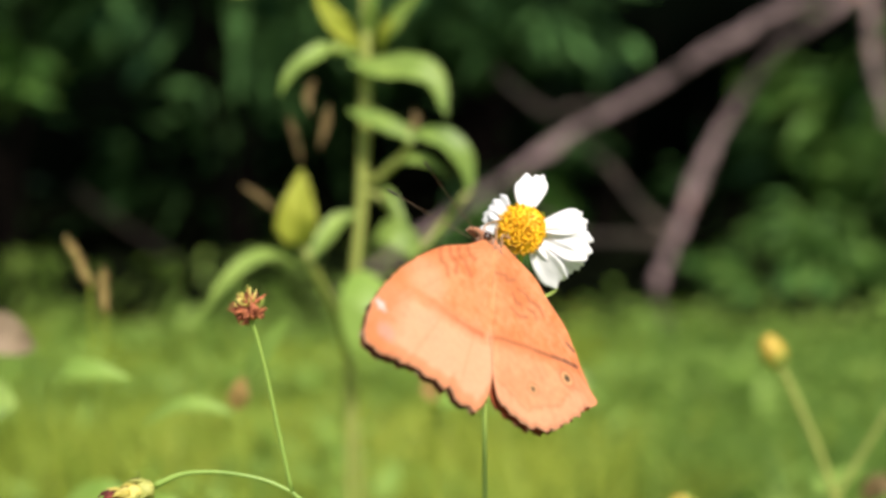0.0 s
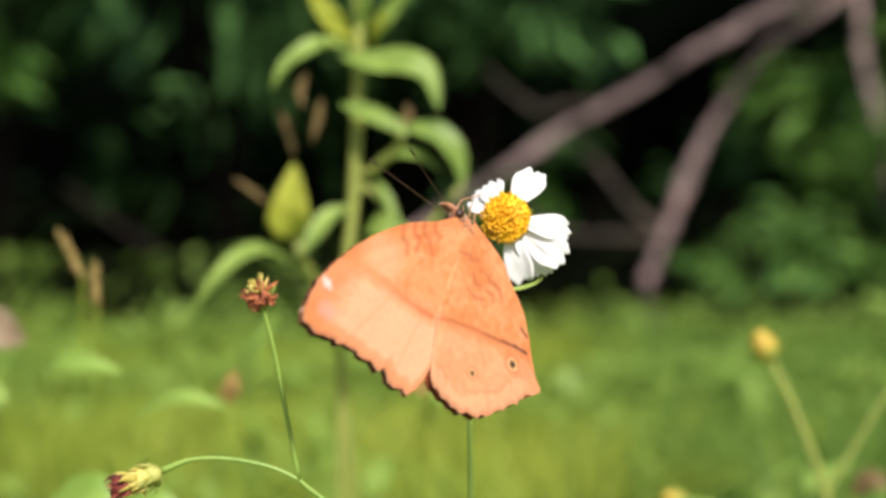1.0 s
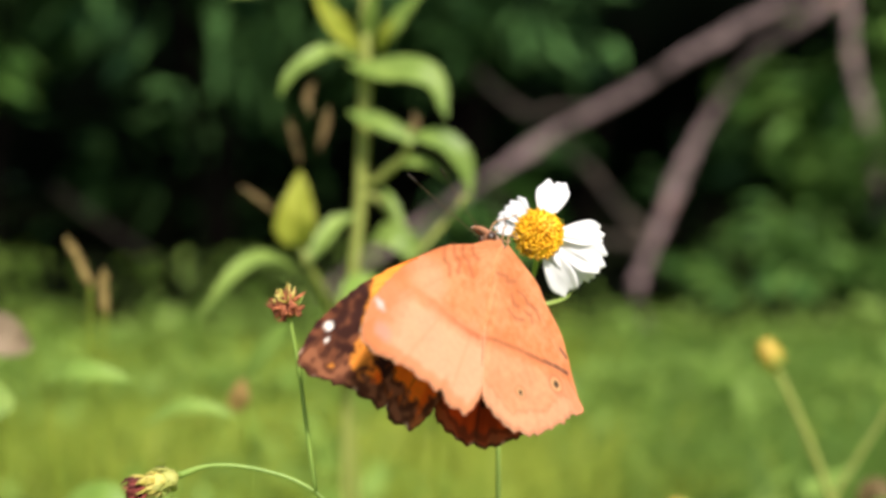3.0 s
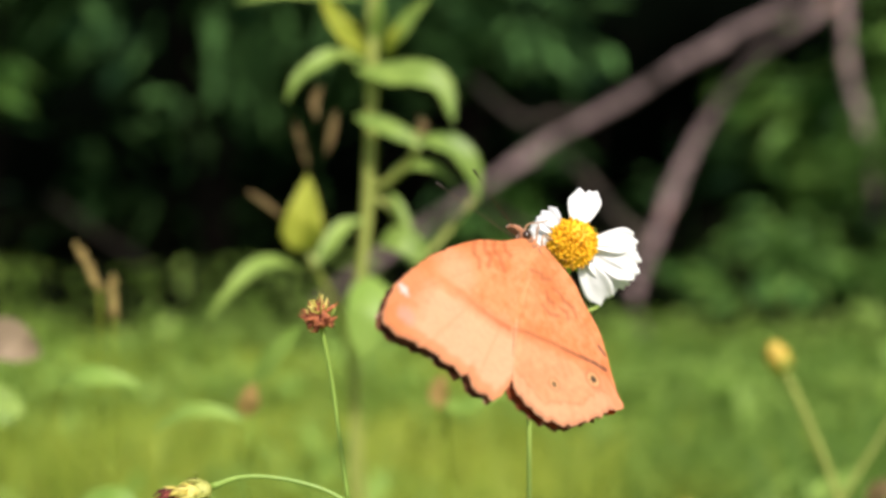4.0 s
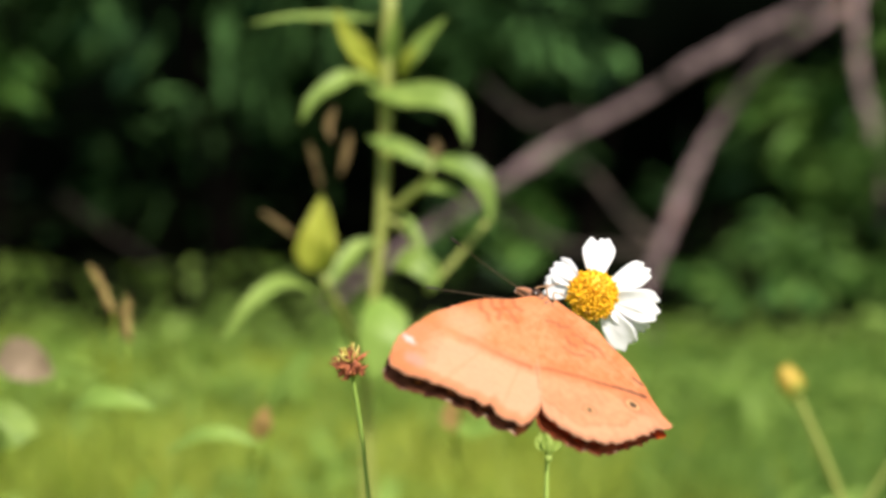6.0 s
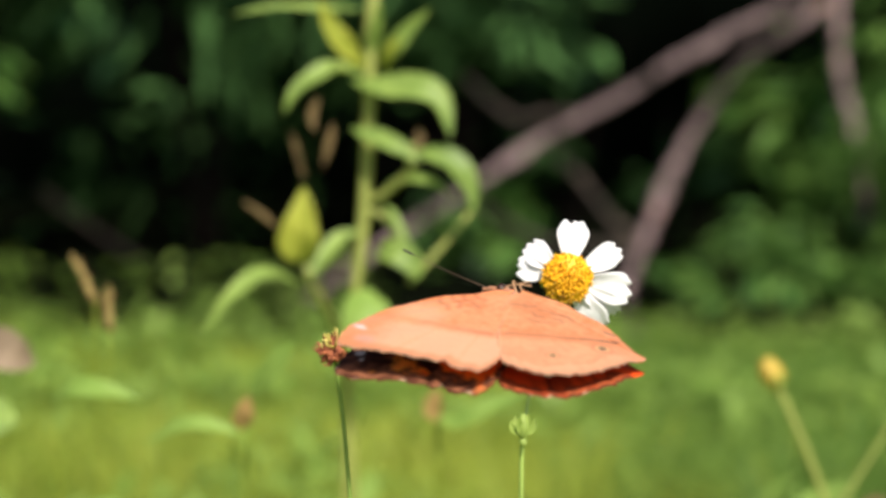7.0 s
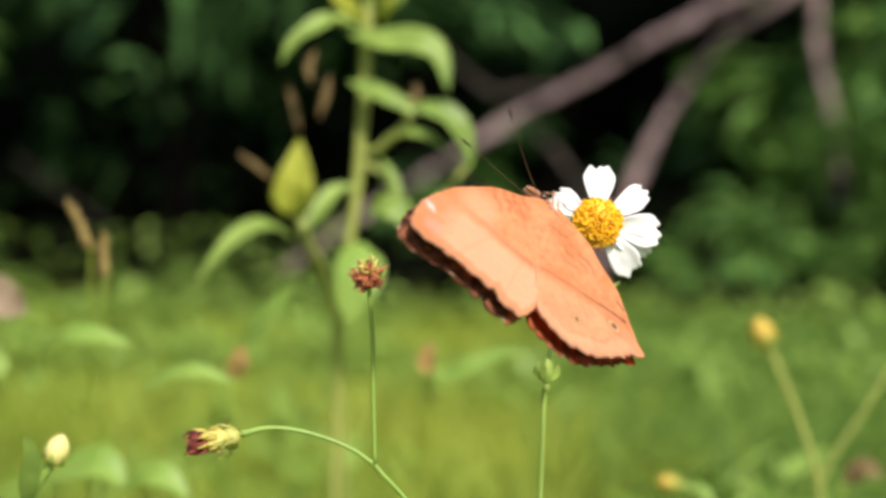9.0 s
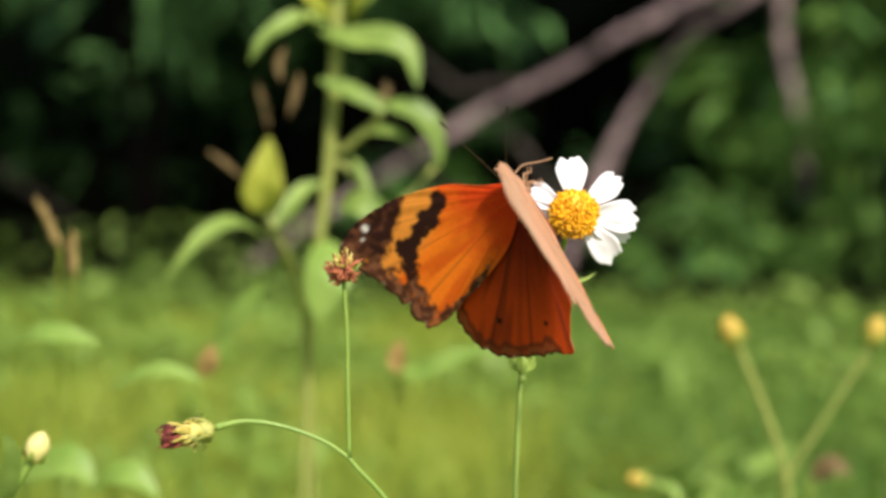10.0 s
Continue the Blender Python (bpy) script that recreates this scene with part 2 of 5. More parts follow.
# ---- ground and distance ----
def build_ground():
    xs = sorted({round(s * v, 3) for v in [0, .3, .6, .9, 1.2, 1.6, 2, 2.6, 3.4, 4.5, 6, 9, 14, 24, 45, 90, 200, 600] for s in (1, -1)})
    ys = [-600, -120, -40, -12, -5, -2, -1, -.4, 0, .3, .6, .9, 1.2, 1.5, 1.8, 2.1, 2.4, 2.7, 3, 3.3, 3.6, 4, 4.5, 5, 6, 7.5, 10, 16, 30, 80, 250, 900]
    verts = [Vector((x, y, 0.035 * noise.noise(Vector((x, y, 3.1)) * 0.9) * math.exp(-(x * x + y * y) / 400) - 0.02)) for y in ys for x in xs]
    w = len(xs)
    faces = [(j * w + i, j * w + i + 1, (j + 1) * w + i + 1, (j + 1) * w + i) for j in range(len(ys) - 1) for i in range(w - 1)]
    return tagged(new("ground", mesh_of("ground", verts, faces, [M_SOIL])), "mossy green meadow soil under long grass", "ground", kind="structure")


def step01(x):
    return max(0.0, min(1.0, x))


def build_grass():
    """Meadow grass: thin bent blades, joined, thick where the view meets it."""
    verts, faces, kinds = [], [], []
    r = random.Random(3)

    def blade(x, y, h, w, lean, a):
        n = len(verts)
        d = Vector((math.cos(a), math.sin(a), 0))
        q = a + 1.57 + r.uniform(-0.5, 0.5)
        s = Vector((math.cos(q), math.sin(q), 0)) * w
        for k, t in enumerate((0, 0.4, 0.75)):
            p = Vector((x, y, -0.02 + h * t * (1 - 0.25 * lean * t))) + d * (h * lean * t * t)
            verts.extend((p - s * (1 - 0.5 * t), p + s * (1 - 0.5 * t)))
        verts.append(Vector((x, y, -0.02 + h * (1 - 0.3 * lean))) + d * (h * lean))
        faces.extend(((n, n + 1, n + 3, n + 2), (n + 2, n + 3, n + 5, n + 4), (n + 4, n + 5, n + 6)))
        # a darker kind of grass grows thick in one part of the meadow
        k = 1 if r.random() < step01((x - 0.06 - 0.06 * y + 0.05 * noise.noise(Vector((x * 3, y * 2, 5)))) / 0.12) * 0.95 else 0
        kinds.extend((k, k, k))

    for i in range(74000):
        y = 0.75 + (2.35 + 0.35 * noise.noise(Vector((i * 7.31 % 97, 0, 0)))) * r.random() ** 0.8
        x = r.uniform(-1.75, 1.75) + r.gauss(0, 0.3)
        patch = 0.5 + 0.5 * noise.noise(Vector((x * 2.2, y * 1.6, 0)))
        h = r.uniform(0.05, 0.13) * (0.6 + 0.9 * patch) * (1.0 - 0.12 * y)
        blade(x, y, h, r.uniform(0.0012, 0.0035), r.uniform(0.1, 0.9), r.uniform(0, 6.28))
    for i in range(60000):
        x, y = r.uniform(-4.5, 4.5), r.uniform(-3.2, 3.0)
        if (abs(x) < 1.9 and y > 0.75) or x * x + y * y < 0.2 or r.random() > 1.35 - 0.27 * math.hypot(x, y - 1):
            continue
        blade(x, y, r.uniform(0.05, 0.14), r.uniform(0.0015, 0.004), r.uniform(0.1, 0.9), r.uniform(0, 6.28))
    for i in range(17500):
        y = 0.95 + 1.1 * r.random() ** 1.3
        x = r.gauss(0, 0.66)
        patch = 0.5 + 0.5 * noise.noise(Vector((x * 5.0, y * 3.0, 7)))
        h = (0.43 - 0.125 * y) * (0.55 + 0.40 * patch) * r.uniform(0.65, 1.0)
        blade(x, y, h, r.uniform(0.0010, 0.0026), r.uniform(0.35, 1.1), r.uniform(0, 6.28))
    return tagged(new("meadow_grass", mesh_of("meadow_grass", verts, faces, [M_GRASS, M_GRASS_D], kinds)), "bright green long meadow grass with yellowing blades", "grass", kind="stuff")


def build_herbs():
    """Small broad leaves standing among the grass, joined."""
    r = random.Random(9)
    verts, faces = [], []
    for i in range(17000):
        y = 0.86 + 2.1 * r.random()
        x = r.uniform(-1.5, 1.5) + r.gauss(0, 0.3)
        patch = noise.noise(Vector((x * 4.0, y * 2.5, 17)))
        if patch < r.uniform(-0.3, 0.25):
            continue
        z = r.uniform(0.3, 1.0) * (0.10 + max(0, 1.6 - y) * 0.16) * (0.7 + 0.8 * max(0, patch))
        a, tilt, L = r.uniform(0, 6.28), r.gauss(0.05, 0.45), r.uniform(0.018, 0.05)
        way = Vector((math.cos(a) * math.cos(tilt), math.sin(a) * math.cos(tilt), math.sin(tilt)))
        s = way.cross(Vector((0, 0, 1))).normalized()
        up = s.cross(way)
        c = Vector((x, y, z))
        W = L * r.uniform(0.16, 0.34)
        n = len(verts)
        verts.extend((c, c + way * L * 0.4 + s * W, c + way * L * 0.45 - up * L * 0.05, c + way * L * 0.4 - s * W, c + way * L - up * L * 0.12,
                      Vector((x - 0.0006, y, -0.02)), Vector((x + 0.0006, y, -0.02)), c + Vector((0.0006, 0, 0)), c - Vector((0.0006, 0, 0))))
        faces.extend(((n, n + 1, n + 2), (n, n + 2, n + 3), (n + 2, n + 1, n + 4), (n + 2, n + 4, n + 3), (n + 5, n + 6, n + 7, n + 8)))
    return tagged(new("meadow_herbs", mesh_of("meadow_herbs", verts, faces, [M_WEED])), "soft green broad-leaved herbs among the grass", "herbs", kind="stuff")


def foliage(center, radii, count, size, r, droop=0.35, hollow=0.35):
    """Many folded leaves filling an uneven crown, in clumps."""
    verts, faces = [], []
    clumps = []
    for _ in range(max(6, count // 45)):
        while True:
            p = Vector([r.uniform(-1, 1) for _ in range(3)])
            if hollow < p.length < 1:
                break
        clumps.append((p, r.uniform(0, 6.28), r.gauss(-droop, 0.25)))
    for _ in range(count):
        p, turned, fall = r.choice(clumps)
        p = p + Vector([r.gauss(0, 0.13) for _ in range(3)])
        c = Vector(center) + Vector((p.x * radii[0], p.y * radii[1], p.z * radii[2]))
        if c.z < 0.03:
            c.z = r.uniform(0.02, 0.2)
        a, tilt = turned + r.gauss(0, 0.55), fall + r.gauss(0, 0.25)
        way = Vector((math.cos(a) * math.cos(tilt), math.sin(a) * math.cos(tilt), math.sin(tilt)))
        s = way.cross(Vector((0, 0, 1)))
        s = (s.normalized() + Vector([r.gauss(0, 0.35) for _ in range(3)])).normalized()
        up = s.cross(way)
        L = size * r.uniform(0.6, 1.3)
        W = L * r.uniform(0.11, 0.19)
        n = len(verts)
        verts.extend((c, c + way * L * 0.4 + s * W + up * L * 0.05, c + way * L * 0.45 - up * L * 0.04, c + way * L * 0.4 - s * W + up * L * 0.05, c + way * L - up * L * 0.14))
        faces.extend(((n, n + 1, n + 2), (n, n + 2, n + 3), (n + 2, n + 1, n + 4), (n + 2, n + 4, n + 3)))
    return verts, faces


def shade_litter():
    """Added leaf bed with the wood's shade in its colour: low, uneven, single leaves over it."""
    r = random.Random(13)
    n, m = 60, 30
    verts = [Vector((-6 + 12 * i / n, 3.15 + 0.25 * noise.noise(Vector((i * 0.6, 0, 5))) * (1 - j / m) + 6.5 * j / m,
                     -0.03 + 0.05 * min(1, j / 2) + 0.03 * noise.noise(Vector((i * 0.7, j * 0.9, 2))))) for j in range(m + 1) for i in range(n + 1)]
    faces = [(j * (n + 1) + i, j * (n + 1) + i + 1, (j + 1) * (n + 1) + i + 1, (j + 1) * (n + 1) + i) for j in range(m) for i in range(n)]
    for i in range(9000):
        c = Vector((r.uniform(-4.5, 4.5), 3.0 + 6.4 * r.random() ** 1.3, r.uniform(0.01, 0.06)))
        a, L = r.uniform(0, 6.28), r.uniform(0.05, 0.13)
        d = Vector((math.cos(a), math.sin(a), r.gauss(0, 0.25))) * L
        s = Vector((-math.sin(a), math.cos(a), r.gauss(0, 0.25))) * L * 0.35
        n = len(verts)
        verts.extend((c - d * 0.5, c + s, c + d * 0.5, c - s))
        faces.append((n, n + 1, n + 2, n + 3))
    return tagged(new("shade_litter", mesh_of("shade_litter", verts, faces, [M_LITTER_SHADE])), "added bed of fallen leaves, near-black to stand for shade", "leaf litter", kind="stuff")


def shrub(x, y, mid, half, radius, count, size, material, label, seed, trunk=0.02):
    r = random.Random(seed)
    ob = tagged(new("shrub"), label, "shrub", "undergrowth shrubs")
    ob.location = (x, y, -0.02)
    for _ in range(5):
        a, k = r.uniform(0, 6.28), r.uniform(0.4, 0.85)
        top = Vector((math.cos(a) * radius * k, math.sin(a) * radius * k, mid + half * r.uniform(-0.1, 0.8)))
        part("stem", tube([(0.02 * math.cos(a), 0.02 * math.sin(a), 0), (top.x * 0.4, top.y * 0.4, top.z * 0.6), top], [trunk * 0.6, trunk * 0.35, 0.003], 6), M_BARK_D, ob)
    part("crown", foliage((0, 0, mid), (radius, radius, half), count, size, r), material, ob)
    return ob


def shade_tree(x, y, crown, radii, count, seed):
    """A broad tree whose low crown, out of view, is added to shade the wood."""
    r = random.Random(seed)
    ob = tagged(new("tree"), "dense tree added for shade, its dark green crown out of view", "tree", "trees at the meadow edge")
    ob.location = (x, y, -0.02)
    c = Vector((crown[0] - x, crown[1] - y, crown[2]))
    wood = [tube([(0, 0, 0), (0.05, 0.02, c.z * 0.45), (c.x * 0.4, c.y * 0.4, c.z)], [0.14, 0.11, 0.05], 10, 12, 0.2)]
    for _ in range(7):
        a = r.uniform(0, 6.28)
        tip = c + Vector((math.cos(a) * radii[0] * 0.75, math.sin(a) * radii[1] * 0.75, r.uniform(-0.4, 0.6) * radii[2]))
        wood.append(tube([(0.03, 0.01, c.z * r.uniform(0.35, 0.6)), c * 0.75 + tip * 0.2, tip], [0.05, 0.035, 0.01], 7))
    part("trunk", joined(wood), M_BARK_D, ob, "trunk and limbs, shade painted into their dark brown")
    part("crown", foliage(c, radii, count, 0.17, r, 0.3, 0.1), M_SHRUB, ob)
    return ob


def build_backdrop():
    """Wood far behind, curved round the meadow, its deep shade painted near-black."""
    verts, faces = [], []
    n, m = 60, 10
    for i in range(n + 1):
        a = math.pi * (0.5 + 1.15 * (i / n - 0.5))
        for j in range(m + 1):
            d = 9.5 + 0.9 * noise.noise(Vector((i * 0.5, j * 0.7, 2)))
            verts.append(Vector((math.cos(a) * d, math.sin(a) * d, -0.1 + 6.5 * j / m + 0.5 * noise.noise(Vector((i * 0.4, j, 9))))))
    for i in range(n):
        for j in range(m):
            k = i * (m + 1) + j
            faces.append((k, k + 1, k + m + 2, k + m + 1))
    tagged(new("backdrop", mesh_of("backdrop", verts, faces, [M_WOOD_SHADE])), "wall of woodland beyond the meadow, its deep shade painted near-black", "woodland", kind="structure")


def bare_branch(paths, label, bark=None, side_bark=None):
    """A dead limb: a main bough, with its side boughs as parts."""
    ob = tagged(new("dead_branch"), label, "branch", "bare branches before the wood")
    for i, (pts, radii) in enumerate(paths):
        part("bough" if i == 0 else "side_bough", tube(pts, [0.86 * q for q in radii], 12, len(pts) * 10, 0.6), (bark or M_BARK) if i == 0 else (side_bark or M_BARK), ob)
    return ob


# ---- plants near the flower ----
def straight_down(points, spread=0.0):
    """The path carried on from its last point down to the soil."""
    x, y, z = points[-1]
    way = Vector(points[-1]) - Vector(points[-2]) if len(points) > 1 else Vector((0, 0, -1))
    way = way.normalized() * 0.02
    out, p = list(points), Vector(points[-1])
    for k in range(1, 5):
        way = (way * 0.7 + Vector((0, 0, -0.012))).normalized() * 0.02 * k
        p = p + way
        if p.z > 0.05:
            out.append(tuple(p))
    p = Vector(out[-1])
    return out + [(p.x + spread * 0.5, p.y, p.z * 0.5), (p.x + spread, p.y, -0.03)]


def tall_plant():
    ob = tagged(new("tall_plant"), "tall leafy green plant with a pale stem and drooping leaves", "plant")
    part("stem", tube(straight_down([(-0.0299, 0.7040, 0.4908), (-0.0316, 0.7040, 0.4672), (-0.0320, 0.7040, 0.4387), (-0.0335, 0.7040, 0.4100), (-0.0350, 0.7040, 0.3859), (-0.0383, 0.7040, 0.3569), (-0.0409, 0.7140, 0.3312)]), [0.0028, 0.0027, 0.0025, 0.0023, 0.0021, 0.0017, 0.0013, 0.0011], 10, 40, 0.12), M_TALL_STEM, ob)
    for pts, w, face, mt in (
        ([(-0.0349, 0.7080, 0.4803), (-0.0484, 0.7000, 0.4805), (-0.0693, 0.6940, 0.4805), (-0.0882, 0.6840, 0.4772)], 0.0064, (0, -0.6, 0.8), M_TALL),
        ([(-0.0342, 0.7040, 0.4565), (-0.0414, 0.6960, 0.4645), (-0.0477, 0.6920, 0.4725), (-0.0525, 0.6880, 0.4839)], 0.0115, (0.3, -1, 0.2), M_YELLOW_LEAF),
        ([(-0.0371, 0.7060, 0.4555), (-0.0434, 0.7000, 0.4671), (-0.0460, 0.6980, 0.4787)], 0.0060, (0.5, -1, 0.2), M_TALL),
        ([(-0.0275, 0.7040, 0.4565), (-0.0221, 0.6960, 0.4632), (-0.0154, 0.6920, 0.4711), (-0.0064, 0.6880, 0.4801)], 0.0100, (-0.3, -1, 0.2), M_TALL),
        ([(-0.0251, 0.7000, 0.4551), (-0.0237, 0.6940, 0.4619), (-0.0189, 0.6900, 0.4687)], 0.0070, (-0.5, -1, 0.1), M_YELLOW_LEAF),
        ([(-0.0303, 0.7040, 0.4601), (-0.0291, 0.6980, 0.4716), (-0.0270, 0.6940, 0.4830)], 0.0075, (0.1, -1, 0), M_TALL),
        ([(-0.0390, 0.7020, 0.4501), (-0.0227, 0.6920, 0.4473), (-0.0105, 0.6860, 0.4471), (-0.0018, 0.6830, 0.4414), (0.0020, 0.6810, 0.4270)], 0.0165, (0.2, -0.85, 0.5), M_TALL),
        ([(-0.0346, 0.7020, 0.4534), (-0.0451, 0.6960, 0.4561), (-0.0549, 0.6900, 0.4518), (-0.0624, 0.6880, 0.4453), (-0.0672, 0.6880, 0.4365)], 0.0100, (-0.2, -0.8, 0.6), M_TALL),
        ([(-0.0391, 0.6980, 0.4304), (-0.0276, 0.6920, 0.4263), (-0.0183, 0.6880, 0.4220), (-0.0108, 0.6860, 0.4168)], 0.0102, (0, -0.8, 0.6), M_TALL),
        ([(-0.0136, 0.6920, 0.4207), (-0.0019, 0.6860, 0.4191), (0.0055, 0.6840, 0.4144), (0.0101, 0.6840, 0.4059), (0.0119, 0.6840, 0.3947)], 0.0135, (0.3, -0.85, 0.5), M_TALL),
        ([(-0.0280, 0.7000, 0.4024), (-0.0184, 0.6940, 0.4087), (-0.0066, 0.6900, 0.4087), (0.0039, 0.6880, 0.4011)], 0.0078, (0, -0.6, 0.8), M_TALL),
        ([(-0.0257, 0.7020, 0.3992), (-0.0219, 0.6960, 0.3934), (-0.0182, 0.6940, 0.3859), (-0.0135, 0.6920, 0.3769)], 0.0060, (0.6, -0.8, 0), M_TALL),
        ([(-0.0293, 0.6980, 0.3766), (-0.0211, 0.6920, 0.3789), (-0.0136, 0.6900, 0.3735), (-0.0113, 0.6900, 0.3671)], 0.0140, (0, -0.9, 0.4), M_TALL),
        ([(-0.0350, 0.7040, 0.3864), (-0.0445, 0.7000, 0.3843), (-0.0515, 0.6940, 0.3772), (-0.0553, 0.6920, 0.3683)], 0.0072, (0, -0.7, 0.7), M_TALL),
        ([(-0.0320, 0.7040, 0.3617), (-0.0333, 0.6920, 0.3533), (-0.0357, 0.6880, 0.3419), (-0.0382, 0.6880, 0.3276)], 0.0250, (0.2, -1, 0.2), M_WEED),
    ):
        part("leaf", leaf(pts, w * 0.82, face, 0.3, 13, wave=0.10), mt, ob)
    for pts, r in (([(-0.0342, 0.7040, 0.3992), (-0.0256, 0.6980, 0.4029), (-0.0148, 0.6920, 0.4137), (-0.0140, 0.6920, 0.4243)], 0.0018), ([(-0.0342, 0.7040, 0.3960), (-0.0258, 0.7000, 0.3928), (-0.0152, 0.6960, 0.3786), (-0.0164, 0.6960, 0.3695)], 0.0016), ([(-0.0153, 0.6960, 0.3651), (-0.0007, 0.7000, 0.3810), (0.0107, 0.7020, 0.3947)], 0.0015)):
        part("side_stem", tube(pts, [r, r * 0.8], 6), M_TALL_STEM, ob)
    for pts in ([(-0.0527, 0.6890, 0.4433), (-0.0556, 0.6890, 0.4364), (-0.0542, 0.6880, 0.4289)], [(-0.0469, 0.6920, 0.4328), (-0.0489, 0.6920, 0.4234), (-0.0514, 0.6920, 0.4140)], [(-0.0116, 0.6920, 0.4308), (-0.0107, 0.6900, 0.4252), (-0.0131, 0.6900, 0.4205)]):
        part("dry_leaf", leaf(pts, 0.0036, (0.3, -1, 0.1), 0.5, 7, wave=0.2), M_DRY, ob, "curled brown dead leaf")
    part("bud", blob((-0.0432, 0.6900, 0.4559), (0.0030, 0.0026, 0.0022), None, 10, 7, 0.3, 400), M_BRACT, ob, "small pale leaf bud")
    return ob


def curled_leaf_plant():
    ob = tagged(new("small_plant"), "young plant with one upright yellow-green leaf", "plant")
    part("stem", tube(straight_down([(-0.0621, 0.7040, 0.3789), (-0.0598, 0.7040, 0.3729), (-0.0551, 0.7040, 0.3619), (-0.0490, 0.7240, 0.3449), (-0.0449, 0.7440, 0.3271)]), [0.0016, 0.0020, 0.0022, 0.0016, 0.0012], 7, 30), M_TALL_STEM, ob)
    for x in (-0.35, 0.3):
        part("leaf", leaf([(-0.0612, 0.7000, 0.3749), (-0.0616, 0.6960, 0.3830), (-0.0604, 0.6960, 0.3930), (-0.0594, 0.7000, 0.4060)], 0.0165, (x, -1, 0.0), 0.4, 13, 0.26, 0.4, 0.06), M_YELLOW_LEAF, ob, "pointed yellow-green leaf")
    part("leaf", leaf([(-0.0604, 0.7040, 0.3620), (-0.0699, 0.6940, 0.3688), (-0.0794, 0.6860, 0.3682), (-0.0900, 0.6800, 0.3595), (-0.1026, 0.6800, 0.3432)], 0.0108, (-0.2, -0.6, 0.8), 0.3), M_TALL, ob)
    part("leaf", leaf([(-0.0588, 0.7090, 0.3639), (-0.0531, 0.7140, 0.3720), (-0.0446, 0.7190, 0.3821), (-0.0380, 0.7240, 0.3867)], 0.0064, (0, -0.8, 0.6), 0.3), M_TALL, ob)
    part("twig", tube([(-0.0711, 0.7040, 0.3882), (-0.0775, 0.7040, 0.3936), (-0.0851, 0.7040, 0.3989)], [0.0008, 0.0016, 0.0008], 6), M_DRY, ob, "brown dead twig")
    part("dry_leaf", leaf([(-0.0597, 0.7040, 0.4090), (-0.0619, 0.7040, 0.4198), (-0.0656, 0.7040, 0.4306)], 0.0030, (0, -1, 0), 0.5, 6), M_DRY, ob, "brown dead leaf tip")
    return ob


def closed_bud(center, axis, size, parent, petals=None, label="closed yellow flower bud"):
    """A closed yellow flower bud in a green cup."""
    turn = Vector(axis).to_track_quat("Z", "Y").to_matrix()
    c = Vector(center)
    bud = part("bud", blob(c, (size * 0.42, size * 0.42, size * 0.62), turn, 12, 9, 0.12, 500), petals or M_BUDYELLOW, parent, label)
    cup = []
    for k in range(7):
        a = k * 0.898
        o = turn @ Vector((math.cos(a), math.sin(a), 0))
        z = Vector(axis).normalized()
        cup.append(leaf([c - z * size * 0.62, c - z * size * 0.3 + o * size * 0.42, c + z * size * 0.12 + o * size * 0.47], size * 0.3, o, 0.2, 6))
    part("green_cup", joined(cup), M_BRACT, bud)


def yellow_bud_plants():
    ob = tagged(new("budding_plant"), "slender weed with closed yellow buds on forked stems", "plant", "yellow budding weeds")
    part("stem", tube(straight_down([(0.1394, 0.6900, 0.3239), (0.1430, 0.6900, 0.3179), (0.1538, 0.6900, 0.2942), (0.1627, 0.6900, 0.2713), (0.1651, 0.6900, 0.2601)]), [0.0014, 0.0015, 0.0017, 0.0020, 0.0022, 0.0025], 7, 36), M_TALL_STEM, ob)
    part("side_stem", tube([(0.2004, 0.6900, 0.3222), (0.1956, 0.6900, 0.3148), (0.1807, 0.6900, 0.2900), (0.1680, 0.6900, 0.2688), (0.1651, 0.6900, 0.2601)], [0.0008, 0.0009, 0.0010, 0.0012], 7, 24), M_TALL_STEM, ob)
    closed_bud((0.1383, 0.6900, 0.3268), (-0.42, -0.1, 0.9), 0.0128, ob)
    closed_bud((0.2009, 0.6900, 0.3276), (0.25, -0.1, 0.9), 0.0115, ob)
    ob = tagged(new("budding_plant"), "low weed with a small yellow bud on a bent stem", "plant", "yellow budding weeds")
    part("stem", tube(straight_down([(0.1030, 0.6900, 0.2617), (0.1092, 0.6900, 0.2602), (0.1167, 0.6900, 0.2548), (0.1246, 0.6900, 0.2424)]), [0.0012, 0.0014, 0.0018, 0.002], 7, 24), M_STEM, ob)
    closed_bud((0.1005, 0.6900, 0.2622), (-0.9, -0.1, 0.15), 0.0085, ob)
    part("leaf", leaf([(0.1092, 0.6900, 0.2597), (0.1133, 0.6860, 0.2603), (0.1187, 0.6820, 0.2556)], 0.005, (0, -0.7, 0.7), 0.3), M_WEED, ob)
    ob = sway = tagged(new("budding_plant"), "low weed with a pale yellow bud between leaves", "plant", "yellow budding weeds")
    part("stem", tube(straight_down([(-0.1065, 0.4200, 0.3319), (-0.1091, 0.4200, 0.3278), (-0.1127, 0.4200, 0.3219), (-0.1163, 0.4200, 0.3145)]), [0.0012, 0.0013, 0.0016, 0.002], 7, 24), M_STEM, ob)
    closed_bud((-0.1054, 0.4200, 0.3345), (0.3, -0.2, 0.9), 0.0074, ob, M_PALEBUD, "pale yellow flower bud")
    part("leaf", leaf([(-0.1134, 0.4200, 0.3189), (-0.1119, 0.4160, 0.3272), (-0.1107, 0.4140, 0.3350), (-0.1124, 0.4120, 0.3404)], 0.0054, (0.4, -1, 0), 0.3), M_TALL, ob)
    return sway


